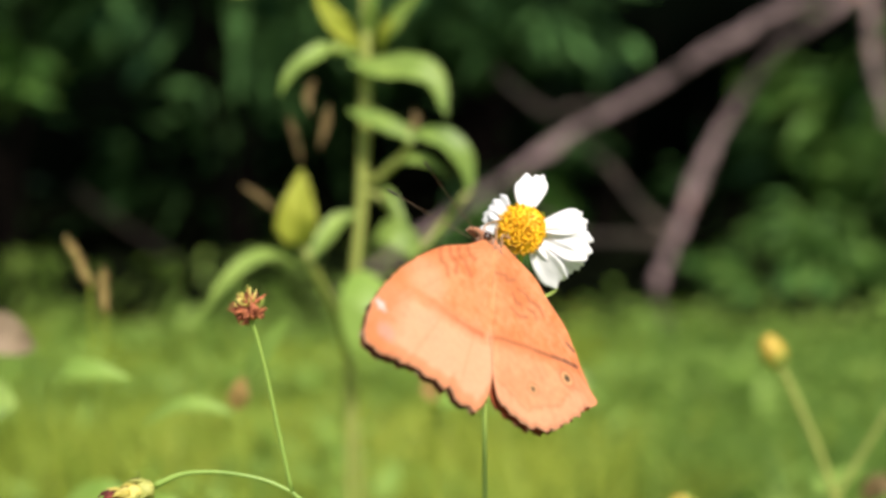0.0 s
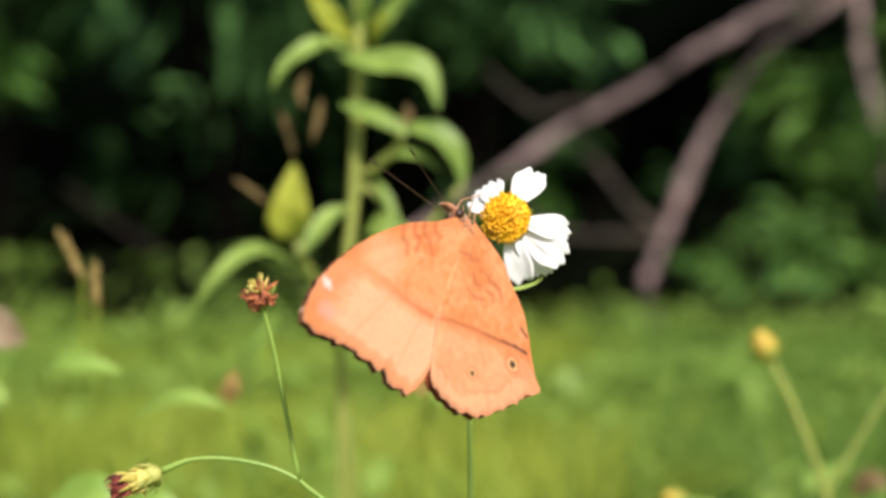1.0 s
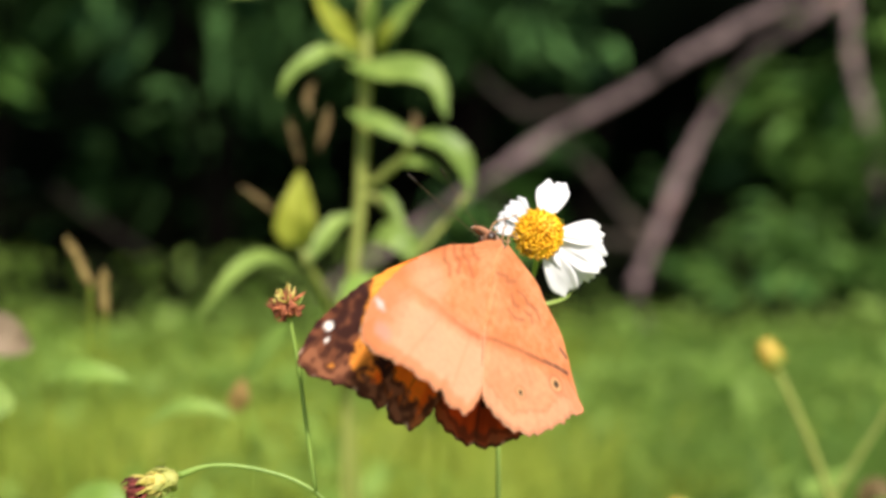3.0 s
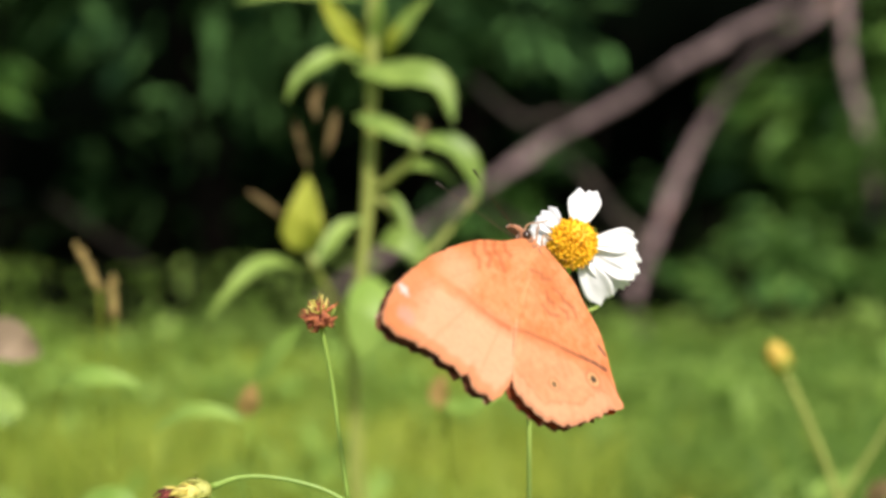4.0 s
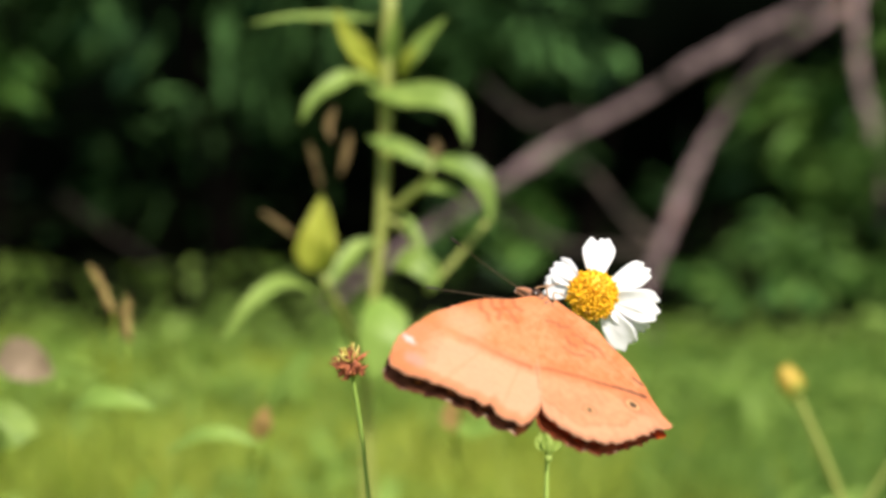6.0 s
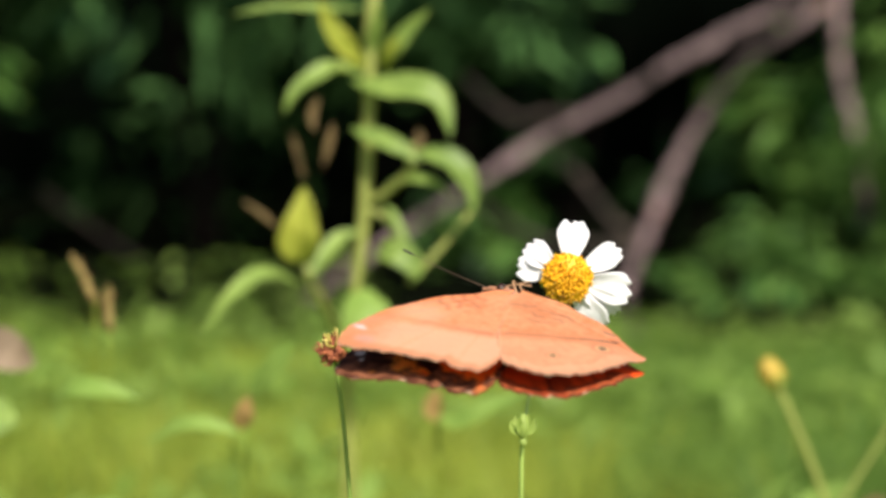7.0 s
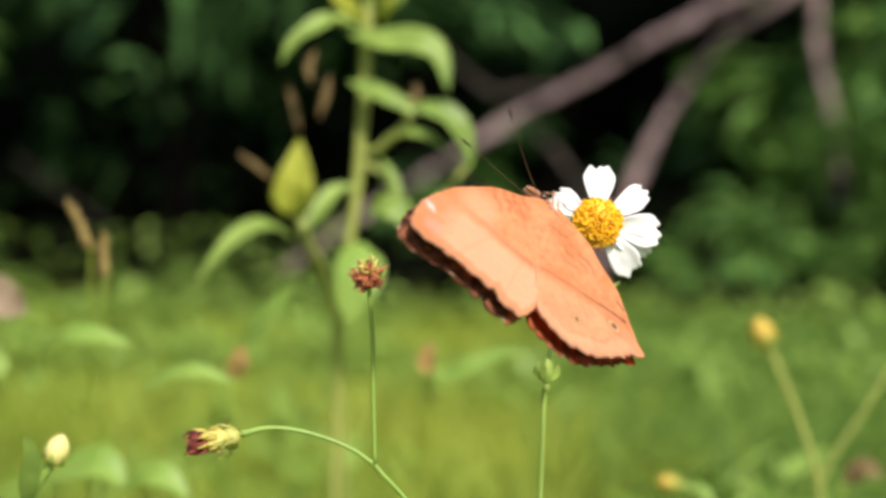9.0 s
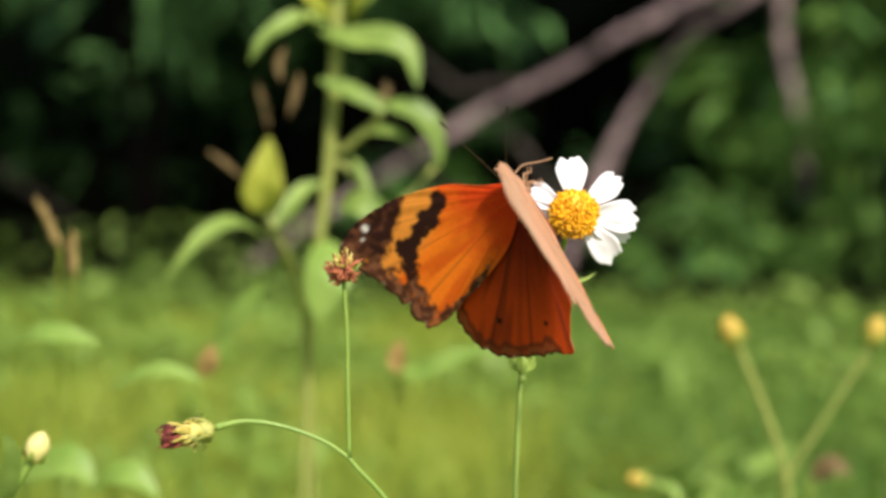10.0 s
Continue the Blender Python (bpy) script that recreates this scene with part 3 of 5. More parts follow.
def low_weed(leaves, label, root):
    ob = tagged(new("weed"), label, "plant", "broad-leaved weeds in the grass")
    for pts, w, face, mt in leaves:
        part("leaf", leaf(pts, w, face, 0.25, wave=0.06), mt, ob)
        p = Vector(pts[0])
        part("stalk", tube([p, (p.x * 0.9 + root[0] * 0.1, p.y + 0.004, p.z * 0.6), (p.x * 0.8 + root[0] * 0.2, p.y + 0.01, -0.03)], [0.0005, 0.0006, 0.0008], 6, 12), M_GRASS, ob)
    return ob


def weeds():
    low_weed([([(-0.1508, 0.6200, 0.3294), (-0.1402, 0.6100, 0.3348), (-0.1279, 0.6060, 0.3348), (-0.1151, 0.6040, 0.3321)], 0.0105, (0, -0.6, 0.8), M_WEED),
              ([(-0.1148, 0.6200, 0.3123), (-0.1008, 0.6120, 0.3203), (-0.0898, 0.6080, 0.3215), (-0.0781, 0.6060, 0.3182)], 0.008, (0, -0.6, 0.8), M_WEED),
              ([(-0.0761, 0.6200, 0.3295), (-0.0691, 0.6140, 0.3391), (-0.0613, 0.6100, 0.3482), (-0.0569, 0.6080, 0.3538)], 0.009, (-0.5, -0.8, 0.3), M_WEED)], "broad-leaved weed with pale green horizontal leaves", (-0.05, 0.63))
    low_weed([([(-0.0794, 0.6200, 0.3176), (-0.0775, 0.6160, 0.3248), (-0.0755, 0.6140, 0.3316)], 0.008, (0.2, -1, 0.2), M_ORANGE)], "small weed with a withered orange leaf", (-0.04, 0.62))
    low_weed([([(-0.1775, 0.6600, 0.3228), (-0.1806, 0.6540, 0.3193), (-0.1842, 0.6500, 0.3156), (-0.1915, 0.6600, 0.3067)], 0.022, (0.3, -0.8, 0.5), M_TALL),
              ([(-0.1884, 0.6600, 0.3412), (-0.1792, 0.6550, 0.3437), (-0.1707, 0.6520, 0.3412), (-0.1647, 0.6600, 0.3365)], 0.017, (0, -0.9, 0.3), M_FADED)], "weed with a faded pinkish brown leaf", (-0.2, 0.67))
    low_weed([([(-0.0029, 0.6600, 0.3153), (0.0036, 0.6520, 0.3144), (0.0168, 0.6480, 0.3209), (0.0322, 0.6460, 0.3271)], 0.010, (0, -0.7, 0.7), M_WEED),
              ([(-0.0040, 0.6600, 0.3129), (-0.0059, 0.6560, 0.3205), (-0.0034, 0.6540, 0.3277)], 0.008, (0.2, -1, 0), M_ORANGE)], "low weed with one reddish young leaf", (-0.02, 0.67))
    low_weed([([(-0.1488, 0.6200, 0.2792), (-0.1369, 0.6120, 0.2844), (-0.1258, 0.6080, 0.2865), (-0.1183, 0.6060, 0.2785)], 0.017, (0, -0.6, 0.8), M_WEED),
              ([(-0.1214, 0.6200, 0.2729), (-0.1121, 0.6140, 0.2809), (-0.1032, 0.6100, 0.2809), (-0.0946, 0.6080, 0.2739)], 0.013, (0, -0.6, 0.8), M_WEED)], "low rosette of soft green leaves", (-0.12, 0.63))
    low_weed([([(0.1791, 0.7000, 0.2607), (0.1863, 0.6960, 0.2680), (0.1946, 0.6940, 0.2648)], 0.010, (0, -0.8, 0.5), M_DRY)], "small weed with a faded reddish leaf", (0.17, 0.71))
    for pts in ([(-0.1333, 0.6200, 0.3660), (-0.1354, 0.6200, 0.3702), (-0.1379, 0.6200, 0.3766), (-0.1412, 0.6200, 0.3824)], [(-0.1283, 0.6200, 0.3555), (-0.1281, 0.6200, 0.3597), (-0.1285, 0.6200, 0.3651), (-0.1278, 0.6200, 0.3704)]):
        ob = tagged(new("grass_head"), "dry straw-coloured grass seed head on a thin stalk", "grass", "dry grass heads")
        seeds = [tube(pts, [0.0006, 0.0013, 0.0012, 0.0005], 7, 14, 0.4)]
        for i, p in enumerate(spline(pts, 16)):
            a = i * 2.4
            seeds.append(blob(p + Vector((math.cos(a), math.sin(a), 0.5)) * 0.0013, (0.0006, 0.0006, 0.0018), None, 6, 5))
        part("seed_head", joined(seeds), M_STRAW, ob)
        part("stalk", tube(straight_down([pts[0]], 0.01), [0.0004, 0.0005, 0.0006], 5, 10), M_GRASS, ob)


# ---- the white flower ----
def petal(angle, length, width, sink, seed):
    """A broad white ray petal, ribbed lengthwise, notched at its tip; the head faces +Z."""
    r = random.Random(seed)
    n, m = 14, 13
    top = []
    ph = [r.uniform(0, 6) for _ in range(3)]
    for i in range(n):
        s = i / (n - 1)
        for j in range(m):
            k = j / (m - 1) * 2 - 1
            tooth = 0.035 * math.cos(k * 3.2 * math.pi + ph[0]) - 0.11 * math.exp(-((k - 0.5 * math.sin(ph[2])) / 0.16) ** 2) - 0.17 * abs(k) ** 4
            w = width * 0.40 * (0.28 + 0.72 * math.sin(min(1, s * 1.25) * math.pi / 2)) * (1 - 0.10 * max(0, s - 0.8) / 0.2)
            x = 0.0035 + (length - 0.0035) * (s * (1 + tooth * s ** 3))
            z = -sink * s * s * length + 0.00012 * math.cos(k * 7) * s + 0.0007 * math.sin(s * 4 + ph[1]) * k + 0.0006 * k * k
            top.append(Vector((x, k * w, z - 0.0012)))
    turn = Matrix.Rotation(radians(angle), 3, "Z")
    low = [v - Vector((0, 0, 0.00022)) for v in top]
    verts = [turn @ v for v in top + low]
    faces = [(i * m + j, i * m + m + j, i * m + m + j + 1, i * m + j + 1) for i in range(n - 1) for j in range(m - 1)]
    q = n * m
    faces += [tuple(a + q for a in reversed(f)) for f in faces]
    edge = [i * m for i in range(n)] + [(n - 1) * m + j for j in range(1, m)] + [i * m + m - 1 for i in range(n - 2, -1, -1)]
    faces += [(a, a + q, b + q, b) for a, b in zip(edge, edge[1:])]
    return verts, faces


LEANING, RAYS = {27: -18, -14: -3}, {}  # petals pushed aside until the butterfly shifts, in degrees


def flower_plant():
    ob = tagged(new("daisy_plant"), "white-petalled yellow-centred wildflower on a thin green stem", "flower")
    base = Vector(FLOWER_BASE)
    ob.location = base
    own = lambda pts: [Vector(p) - base for p in pts]
    part("stem", tube(own(straight_down([(0.0111, 0.3860, 0.3603), (0.0108, 0.3860, 0.3565), (0.0107, 0.3860, 0.3450)])), [0.00055, 0.0006, 0.0007, 0.0008, 0.0009], 8, 30), M_DAISY_STEM, ob)
    part("flower_stalk", tube(own([(0.0111, 0.3860, 0.3599), (0.0127, 0.3950, 0.3658), (0.0158, 0.3970, 0.3765), (0.0192, 0.3860, 0.3889), (0.0200, 0.3730, 0.3996)]), [0.0006, 0.00045, 0.00045, 0.0005, 0.0010], 8, 26), M_DAISY_STEM, ob)
    fork = Vector((0.0109, 0.3830, 0.3612))
    for k, (dx, dy, dz, w) in enumerate(((-0.0029, -0.0006, 0.0042, 0.0017), (0.0027, -0.0004, 0.0044, 0.0017), (-0.0011, -0.0018, 0.0052, 0.0018), (0.0012, 0.0016, 0.0050, 0.0016), (-0.0019, 0.0012, 0.0048, 0.0014))):
        tip = Vector((dx, dy, dz))
        part("young_leaf", leaf(own([fork, fork + tip * 0.55 + Vector((dx * 0.35, 0, -0.0004)), fork + tip]), w, (-dx * 100, -1, 0.3), 0.5, 9), M_BRACT, ob, "pale green young leaf at the fork")
    part("young_bud", blob(own([fork + Vector((0, 0, 0.0022))])[0], (0.0014, 0.0014, 0.0034), None, 12, 9, 0.2, 700), M_BRACT, ob, "pale green closed bud at the fork")
    part("stem_joint", blob(own([fork + Vector((0, 0, -0.0014))])[0], (0.0010, 0.0010, 0.0012), None, 10, 7, 0.15, 900), M_BRACT, ob)
    part("leaflet", leaf(own([(0.0178, 0.3920, 0.3827), (0.0219, 0.3920, 0.3816), (0.0266, 0.3920, 0.3827), (0.0291, 0.3920, 0.3844)]), 0.0011, (0, -0.7, 0.7), 0.3, 8), M_BRACT, ob)

    head = new("flower_head")
    head.parent = ob
    tagged(head, "white flower head with a domed yellow disc")
    head.location = Vector(FLOWER_CENTRE) - base
    r = random.Random(11)
    for i, (a, ln, w, sk) in enumerate(((166, 0.0120, 0.0078, 0.22), (141, 0.0119, 0.0078, 0.35), (81, 0.0136, 0.0092, 0.18), (27, 0.0146, 0.0074, 0.22), (-14, 0.0162, 0.0098, 0.25),
                                        (-35, 0.0154, 0.0080, 0.32), (-57, 0.0154, 0.0086, 0.16))):
        ray = part("petal", petal(a, ln * 0.94, w, sk, i), M_PETAL, head)
        if a in LEANING:
            RAYS[a] = ray
    florets, tips = [], []
    for k in range(330):
        rho = min(1, math.sqrt((k + 0.5) / 330) + r.gauss(0, 0.035))
        a = k * 2.39996 + r.gauss(0, 0.22)
        R = 0.0056 * rho
        z = 0.0031 * (1 - rho * rho) + 0.0004
        n = Vector((math.cos(a) * rho * 0.8, math.sin(a) * rho * 0.8, 1)).normalized()
        p = Vector((R * math.cos(a), R * math.sin(a), z))
        q = n.to_track_quat("Z", "Y").to_matrix()
        h = r.uniform(0.0004, 0.0008)
        florets.append(blob(p + n * h * 0.3, (0.00030, 0.00030, h), q, 6, 5))
        if r.random() < 0.16 + 0.25 * (p.y < -0.0034):
            tips.append(blob(p + n * (h * 1.25), (0.00019, 0.00019, 0.00032), (q @ Matrix.Rotation(r.uniform(-0.5, 0.5), 3, "X")), 5, 4))
    florets.append(blob((0, 0, 0), (0.0056, 0.0056, 0.003), None, 20, 9))
    part("disc", joined(florets), M_FLORET, head, "domed golden yellow disc of tiny florets")
    part("anthers", joined(tips), M_STIGMA, head, "dark brown anther tips")
    cup = []
    for k in range(9):
        a = k * 0.698
        o = Vector((math.cos(a), math.sin(a), 0))
        cup.append(leaf([(0, 0, -0.005), o * 0.004 + Vector((0, 0, -0.0035)), o * 0.0062 + Vector((0, 0, -0.0015))], 0.0026, o, 0.2, 6))
    cup.append(blob((0, 0, -0.003), (0.0036, 0.0036, 0.0026), None, 12, 7))
    part("green_cup", joined(cup), M_BRACT, head)
    return ob, head


def withered_head(center, axis, parent, seed):
    """A spent flower head: shrunken reddish florets over small bracts."""
    r = random.Random(seed)
    c, z = Vector(center), Vector(axis).normalized()
    q = z.to_track_quat("Z", "Y").to_matrix()
    bits, pale = [blob(c, (0.00240, 0.00240, 0.00272), q, 16, 10, 0.5, 800)], []
    for k in range(90):
        a, e = k * 2.4, r.uniform(-0.9, 1.2)
        o = q @ Vector((math.cos(a) * math.cos(e), math.sin(a) * math.cos(e), math.sin(e)))
        p = c + o * 0.00240
        L = r.uniform(0.00080, 0.00176)
        bend = Vector([r.gauss(0, 0.00048) for _ in range(3)])
        g = tube([p - o * 0.00048, p + o * L * 0.6, p + o * L + bend + z * 0.00048], [0.00034, 0.00028, 0.00008], 5, 5)
        (pale if e > 0.48 and r.random() < 0.85 else bits).append(g)
    for k in range(3):
        bits.append(tube([c - z * 0.00200 + q @ Vector((-0.00080, 0.00048 * k, 0)), c - z * 0.00360 + q @ Vector((-0.00112 - 0.00032 * k, 0, 0))], [0.00040, 0.00016], 5, 5))
    head = part("seed_head", joined(bits), M_WITHER, parent, "withered reddish brown flower head")
    part("pale_florets", joined(pale), M_OLDYELLOW, head)
    part("bract", joined([leaf([c - z * 0.00160, c + q @ Vector((0.00272, 0, 0.00048)), c + q @ Vector((0.00448, 0.00048, 0.00176))], 0.00128, (0, -1, 0), 0.3, 6)]), M_BRACT, head)


def drooping_head(root, tip, parent, seed):
    r = random.Random(seed)
    a, b = Vector(root), Vector(tip)
    z = (b - a).normalized()
    q = z.to_track_quat("Z", "Y").to_matrix()
    L = (b - a).length
    green, yellow, brown = [blob(a + z * L * 0.17, (0.0026, 0.0026, L * 0.2), q, 16, 10, 0.45, 900)], [blob(a + z * L * 0.45, (0.0023, 0.0023, L * 0.28), q, 16, 10, 0.5, 900)], [blob(b - z * L * 0.14 + Vector((0, 0, -0.0007)), (0.0018, 0.0020, L * 0.17), q, 12, 9, 0.5, 900)]
    for k in range(64):
        s, t = r.random(), r.uniform(0, 6.28)
        o = q @ Vector((math.cos(t), math.sin(t), 0))
        p = a + z * L * (0.1 + 0.8 * s) + o * (0.0026 - 0.0008 * s)
        g = tube([p - o * 0.0004, p + z * 0.0012 + o * 0.0004, p + z * 0.0026 + o * r.uniform(-0.0002, 0.0009)], [0.00036, 0.0003, 0.00010], 5, 5)
        (green if s < 0.3 else brown if s > 0.68 else yellow).append(g)
    for k in range(4):
        o = q @ Vector((math.cos(k * 1.5), math.sin(k * 1.5), 0))
        green.append(leaf([a + z * L * 0.2 + o * 0.0025, a + z * L * 0.15 + o * 0.0038, a + z * L * 0.3 + o * 0.0048], 0.0012, o, 0.3, 5))
    low = a + z * L * 0.36 + Vector((0, -0.0006, -0.0018))
    green.append(leaf([low, low + Vector((0.0002, 0, -0.0012)), low + Vector((0.0001, 0, -0.0026))], 0.0011, (0, -1, 0), 0.3, 5))
    head = part("drooping_head", joined(yellow), M_OLDYELLOW, parent, "drooping fading yellow flower head")
    part("green_cup", joined(green), M_CUP, head)
    part("withered_tip", joined(brown), M_MAROON, head, "brown withered tip")


def spent_plant():
    ob = tagged(new("spent_flower_plant"), "spent wildflower with a withered head and a drooping side head", "flower")
    base = Vector(SPENT_BASE)
    ob.location = base
    own = lambda pts: [Vector(p) - base for p in pts]
    part("stem", tube(own(straight_down([(-0.0268, 0.3450, 0.3482), (-0.0252, 0.3450, 0.3462), (-0.0194, 0.3450, 0.3400), (-0.0142, 0.3450, 0.3325)], 0.01)), [0.00050, 0.00055, 0.0006, 0.0008, 0.0009], 8, 30), M_STEM, ob)
    part("flower_stalk", tube(own([(-0.0268, 0.3450, 0.3482), (-0.0273, 0.3450, 0.3620), (-0.0277, 0.3450, 0.3751), (-0.0285, 0.3450, 0.3847), (-0.0286, 0.3450, 0.3871)]), [0.0005, 0.00048, 0.00045, 0.00048, 0.0007], 8, 24), M_STEM, ob)
    part("flower_stalk", tube(own([(-0.0268, 0.3450, 0.3482), (-0.0325, 0.3450, 0.3519), (-0.0409, 0.3450, 0.3549), (-0.0487, 0.3450, 0.3559), (-0.0552, 0.3450, 0.3545)]), [0.0005, 0.00045, 0.00045, 0.0005, 0.0008], 8, 26), M_STEM, ob)
    withered_head(own([(-0.0289, 0.3450, 0.3883)])[0], (-0.08, -0.15, 1), ob, 5)
    drooping_head(own([(-0.0558, 0.3450, 0.3543)])[0], own([(-0.0659, 0.3420, 0.3528)])[0], ob, 6)
    return ob


# ---- the butterfly: x forward, z towards the folded wings, y to its left ----
def wing_point(x, y):
    """Wing plan: millimetres along the body (forward) and away from the hinge."""
    return Vector((x, y, 0))


FORE = [(3.4, 0.2), (5.4, 4.0), (7.3, 9.0), (9.2, 12.6), (11.1, 16.8), (13.0, 24.0), (14.0, 31.0), (14.1, 37.0), (13.7, 42.5), (12.4, 48.3), (9.8, 52.4), (6.8, 52.6), (3.6, 50.8), (-0.3, 47.9), (-2.6, 46.6), (-5.0, 45.2), (-8.0, 44.5), (-9.0, 42.7), (-9.8, 43.1), (-12.2, 43.5), (-14.4, 42.4), (-16.2, 41.0), (-16.7, 38.5), (-16.3, 35.6), (-15.8, 33.4), (-14.2, 28.5), (-11.5, 20.0), (-7.2, 10.2), (1.3, 0.1)]
HIND = [(2.9, -0.0), (0.2, 8.9), (-4.2, 17.5), (-9.5, 25.2), (-14.2, 31.2), (-17.4, 34.4), (-20.6, 34.8), (-24.5, 33.5), (-27.6, 31.6), (-30.0, 28.8), (-32.2, 23.5), (-33.3, 19.0), (-34.0, 15.4), (-35.2, 12.4), (-36.3, 10.9), (-36.1, 10.2), (-34.4, 9.9), (-32.3, 9.2), (-28.8, 6.9), (-25.3, 4.4), (-21.3, 2.2), (-17.4, 0.9), (-12.5, -0.3), (-9.4, -1.2), (-3.8, -1.2), (1.4, -0.7)]


def seg_dist(p, a, b):
    ab = b - a
    t = max(0.0, min(1.0, (p - a).dot(ab) / ab.length_squared))
    return (p - a - ab * t).length


def mixc(a, b, t):
    t = max(0.0, min(1.0, t))
    return tuple(x + (y - x) * t for x, y in zip(a, b))


def step(e0, e1, x):
    t = max(0.0, min(1.0, (x - e0) / (e1 - e0)))
    return t * t * (3 - 2 * t)


def path_dist(p, pts):
    """Distance from p to a broken line."""
    q = [Vector(v) for v in pts]
    return min(seg_dist(p, u, v) for u, v in zip(q, q[1:]))


def fore_upper(p, rim, ang):
    """Upper side of a forewing: red-orange base, a dark bar, a brown tip with white spots, a ragged brown border."""
    e1, e2 = p.x, p.y
    n = noise.noise(Vector((e1 * 14, e2 * 14, 1))) * 0.04 + noise.noise(Vector((e1 * 40, e2 * 40, 5))) * 0.024
    c = mixc((0.62, 0.042, 0.006), (0.97, 0.215, 0.014), step(0.12, 0.56, e1 + e2 * 0.35 + 1.5 * n))
    c = mixc(c, (0.70, 0.075, 0.008), 0.6 * step(0.0, 0.4, noise.noise(Vector((ang * 30, e1 * 3, 12)))))
    # paler orange cell between the bar and the tip, and along the front edge
    c = mixc(c, (0.86, 0.30, 0.045), step(0.42, 0.52, e1 - e2 * 0.5 + n) * step(0.14, 0.04, e2 - (e1 - 0.6) * 0.4))
    dark = (0.030, 0.010, 0.007)
    brown = mixc((0.035, 0.011, 0.008), (0.15, 0.05, 0.024), step(-0.1, 0.4, noise.noise(Vector((e1 * 22, e2 * 22, 31))) + 0.9 * (e1 - 0.80)))
    vein = abs(((ang * 9.0) % 1.0) - 0.5)
    c = mixc(c, mixc(c, dark, 0.38), step(0.05, 0.0, vein) * step(0.15, 0.5, e1 + e2))
    bar = min(path_dist(p, ((0.405, -0.085), (0.44, -0.055), (0.50, -0.025))) * 0.95, path_dist(p, ((0.50, -0.025), (0.56, 0.015), (0.61, 0.05), (0.69, 0.07))) * 1.2)
    c = mixc(c, dark, step(0.050, 0.032, bar + n * 0.8))
    low = path_dist(p, ((0.64, 0.11), (0.69, 0.145), (0.72, 0.20), (0.76, 0.26)))
    c = mixc(c, dark, step(0.046, 0.022, low + n * 1.1))
    c = mixc(c, brown, step(-0.02, 0.02, e1 - (0.612 + (e2 + 0.098) * 0.9) + n) * step(0.10, 0.05, e2 + n))
    c = mixc(c, brown, step(0.045, 0.025, path_dist(p, ((0.84, 0.05), (0.90, 0.10))) + n))
    c = mixc(c, mixc((0.085, 0.028, 0.015), (0.24, 0.09, 0.045), step(-0.2, 0.3, noise.noise(Vector((e1 * 26, e2 * 26, 41))))), step(0.15, 0.085, rim + n * 1.9) * step(0.50, 0.42, e2 + n))
    c = mixc(c, (0.46, 0.15, 0.045), 0.8 * step(0.40, 0.46, e2 + n) * step(0.07, 0.03, rim))
    c = mixc(c, mixc(dark, (0.44, 0.30, 0.22), step(0.1, 0.35, noise.noise(Vector((ang * 60, 3, 3))))), 0.7 * step(0.02, 0.008, rim))
    white = min((p - Vector((0.825, -0.080))).length - 0.006, (p - Vector((0.862, -0.036))).length + 0.004)
    return mixc(c, (0.75, 0.68, 0.64), step(0.017, 0.009, white))


def hind_upper(p, rim, ang):
    n = noise.noise(Vector((p.x * 12, p.y * 12, 2))) * 0.04
    c = mixc((0.17, 0.011, 0.005), (0.66, 0.072, 0.010), step(0.12, 0.75, p.length + n))
    c = mixc(c, (0.13, 0.018, 0.008), 0.6 * step(-0.05, 0.35, noise.noise(Vector((ang * 34, p.length * 2.5, 6)))))
    c = mixc(c, (0.26, 0.085, 0.026), 0.55 * step(0.35, 0.2, ang))
    vein = abs(((ang * 10.0) % 1.0) - 0.5)
    c = mixc(c, (0.055, 0.012, 0.008), 0.7 * step(0.06, 0.0, vein) * step(0.1, 0.4, p.length))
    wave = n + 0.012 * math.sin(ang * 62)
    c = mixc(c, (0.11, 0.028, 0.013), 0.8 * step(0.075, 0.058, rim + wave) * step(0.028, 0.045, rim + wave))
    c = mixc(c, (0.26, 0.075, 0.03), 0.8 * step(0.042, 0.030, rim + wave))
    c = mixc(c, mixc((0.04, 0.012, 0.008), (0.42, 0.26, 0.18), step(0.1, 0.35, noise.noise(Vector((ang * 60, 5, 9))))), 0.8 * step(0.020, 0.008, rim))
    for s, k in ((HIND_SPOTS[0], 1.0), (HIND_SPOTS[1], 0.8)):
        c = mixc(c, (0.012, 0.006, 0.005), step(0.018 * k, 0.010 * k, (p - s).length))
    return c


UNDER, UNDER_DEEP, UNDER_PALE = (0.75, 0.300, 0.132), (0.66, 0.200, 0.066), (0.80, 0.405, 0.250)
SQUIGGLES = (((11.4, 16.2), (9.3, 19.4), (7.6, 19.0), (6.1, 20.6)), ((10.0, 14.0), (8.2, 16.0), (6.7, 15.4), (5.1, 18.0)),
             ((8.3, 11.9), (6.8, 13.8), (5.3, 13.2), (2.4, 14.7)), ((7.0, 9.1), (5.4, 10.6), (4.0, 10.1)))
HIND_SQUIGGLES = (((-1.4, 7.5), (-3.2, 5.6), (-4.0, 6.6), (-5.2, 4.2)), ((-6.8, 8.0), (-8.9, 9.3), (-9.6, 8.2)), ((-8.4, 11.6), (-10.9, 11.5), (-12.4, 9.6)),
                  ((-7.0, 5.6), (-9.3, 4.5), (-10.6, 5.2), (-13.1, 3.9), (-15.0, 5.0)), ((-11.4, 7.6), (-13.0, 6.8), (-14.2, 7.6)))
FORE_RIB = ((7.6, 31.6), (4.5, 30.5), (-0.8, 28.1), (-4.8, 26.4), (-7.5, 24.5))
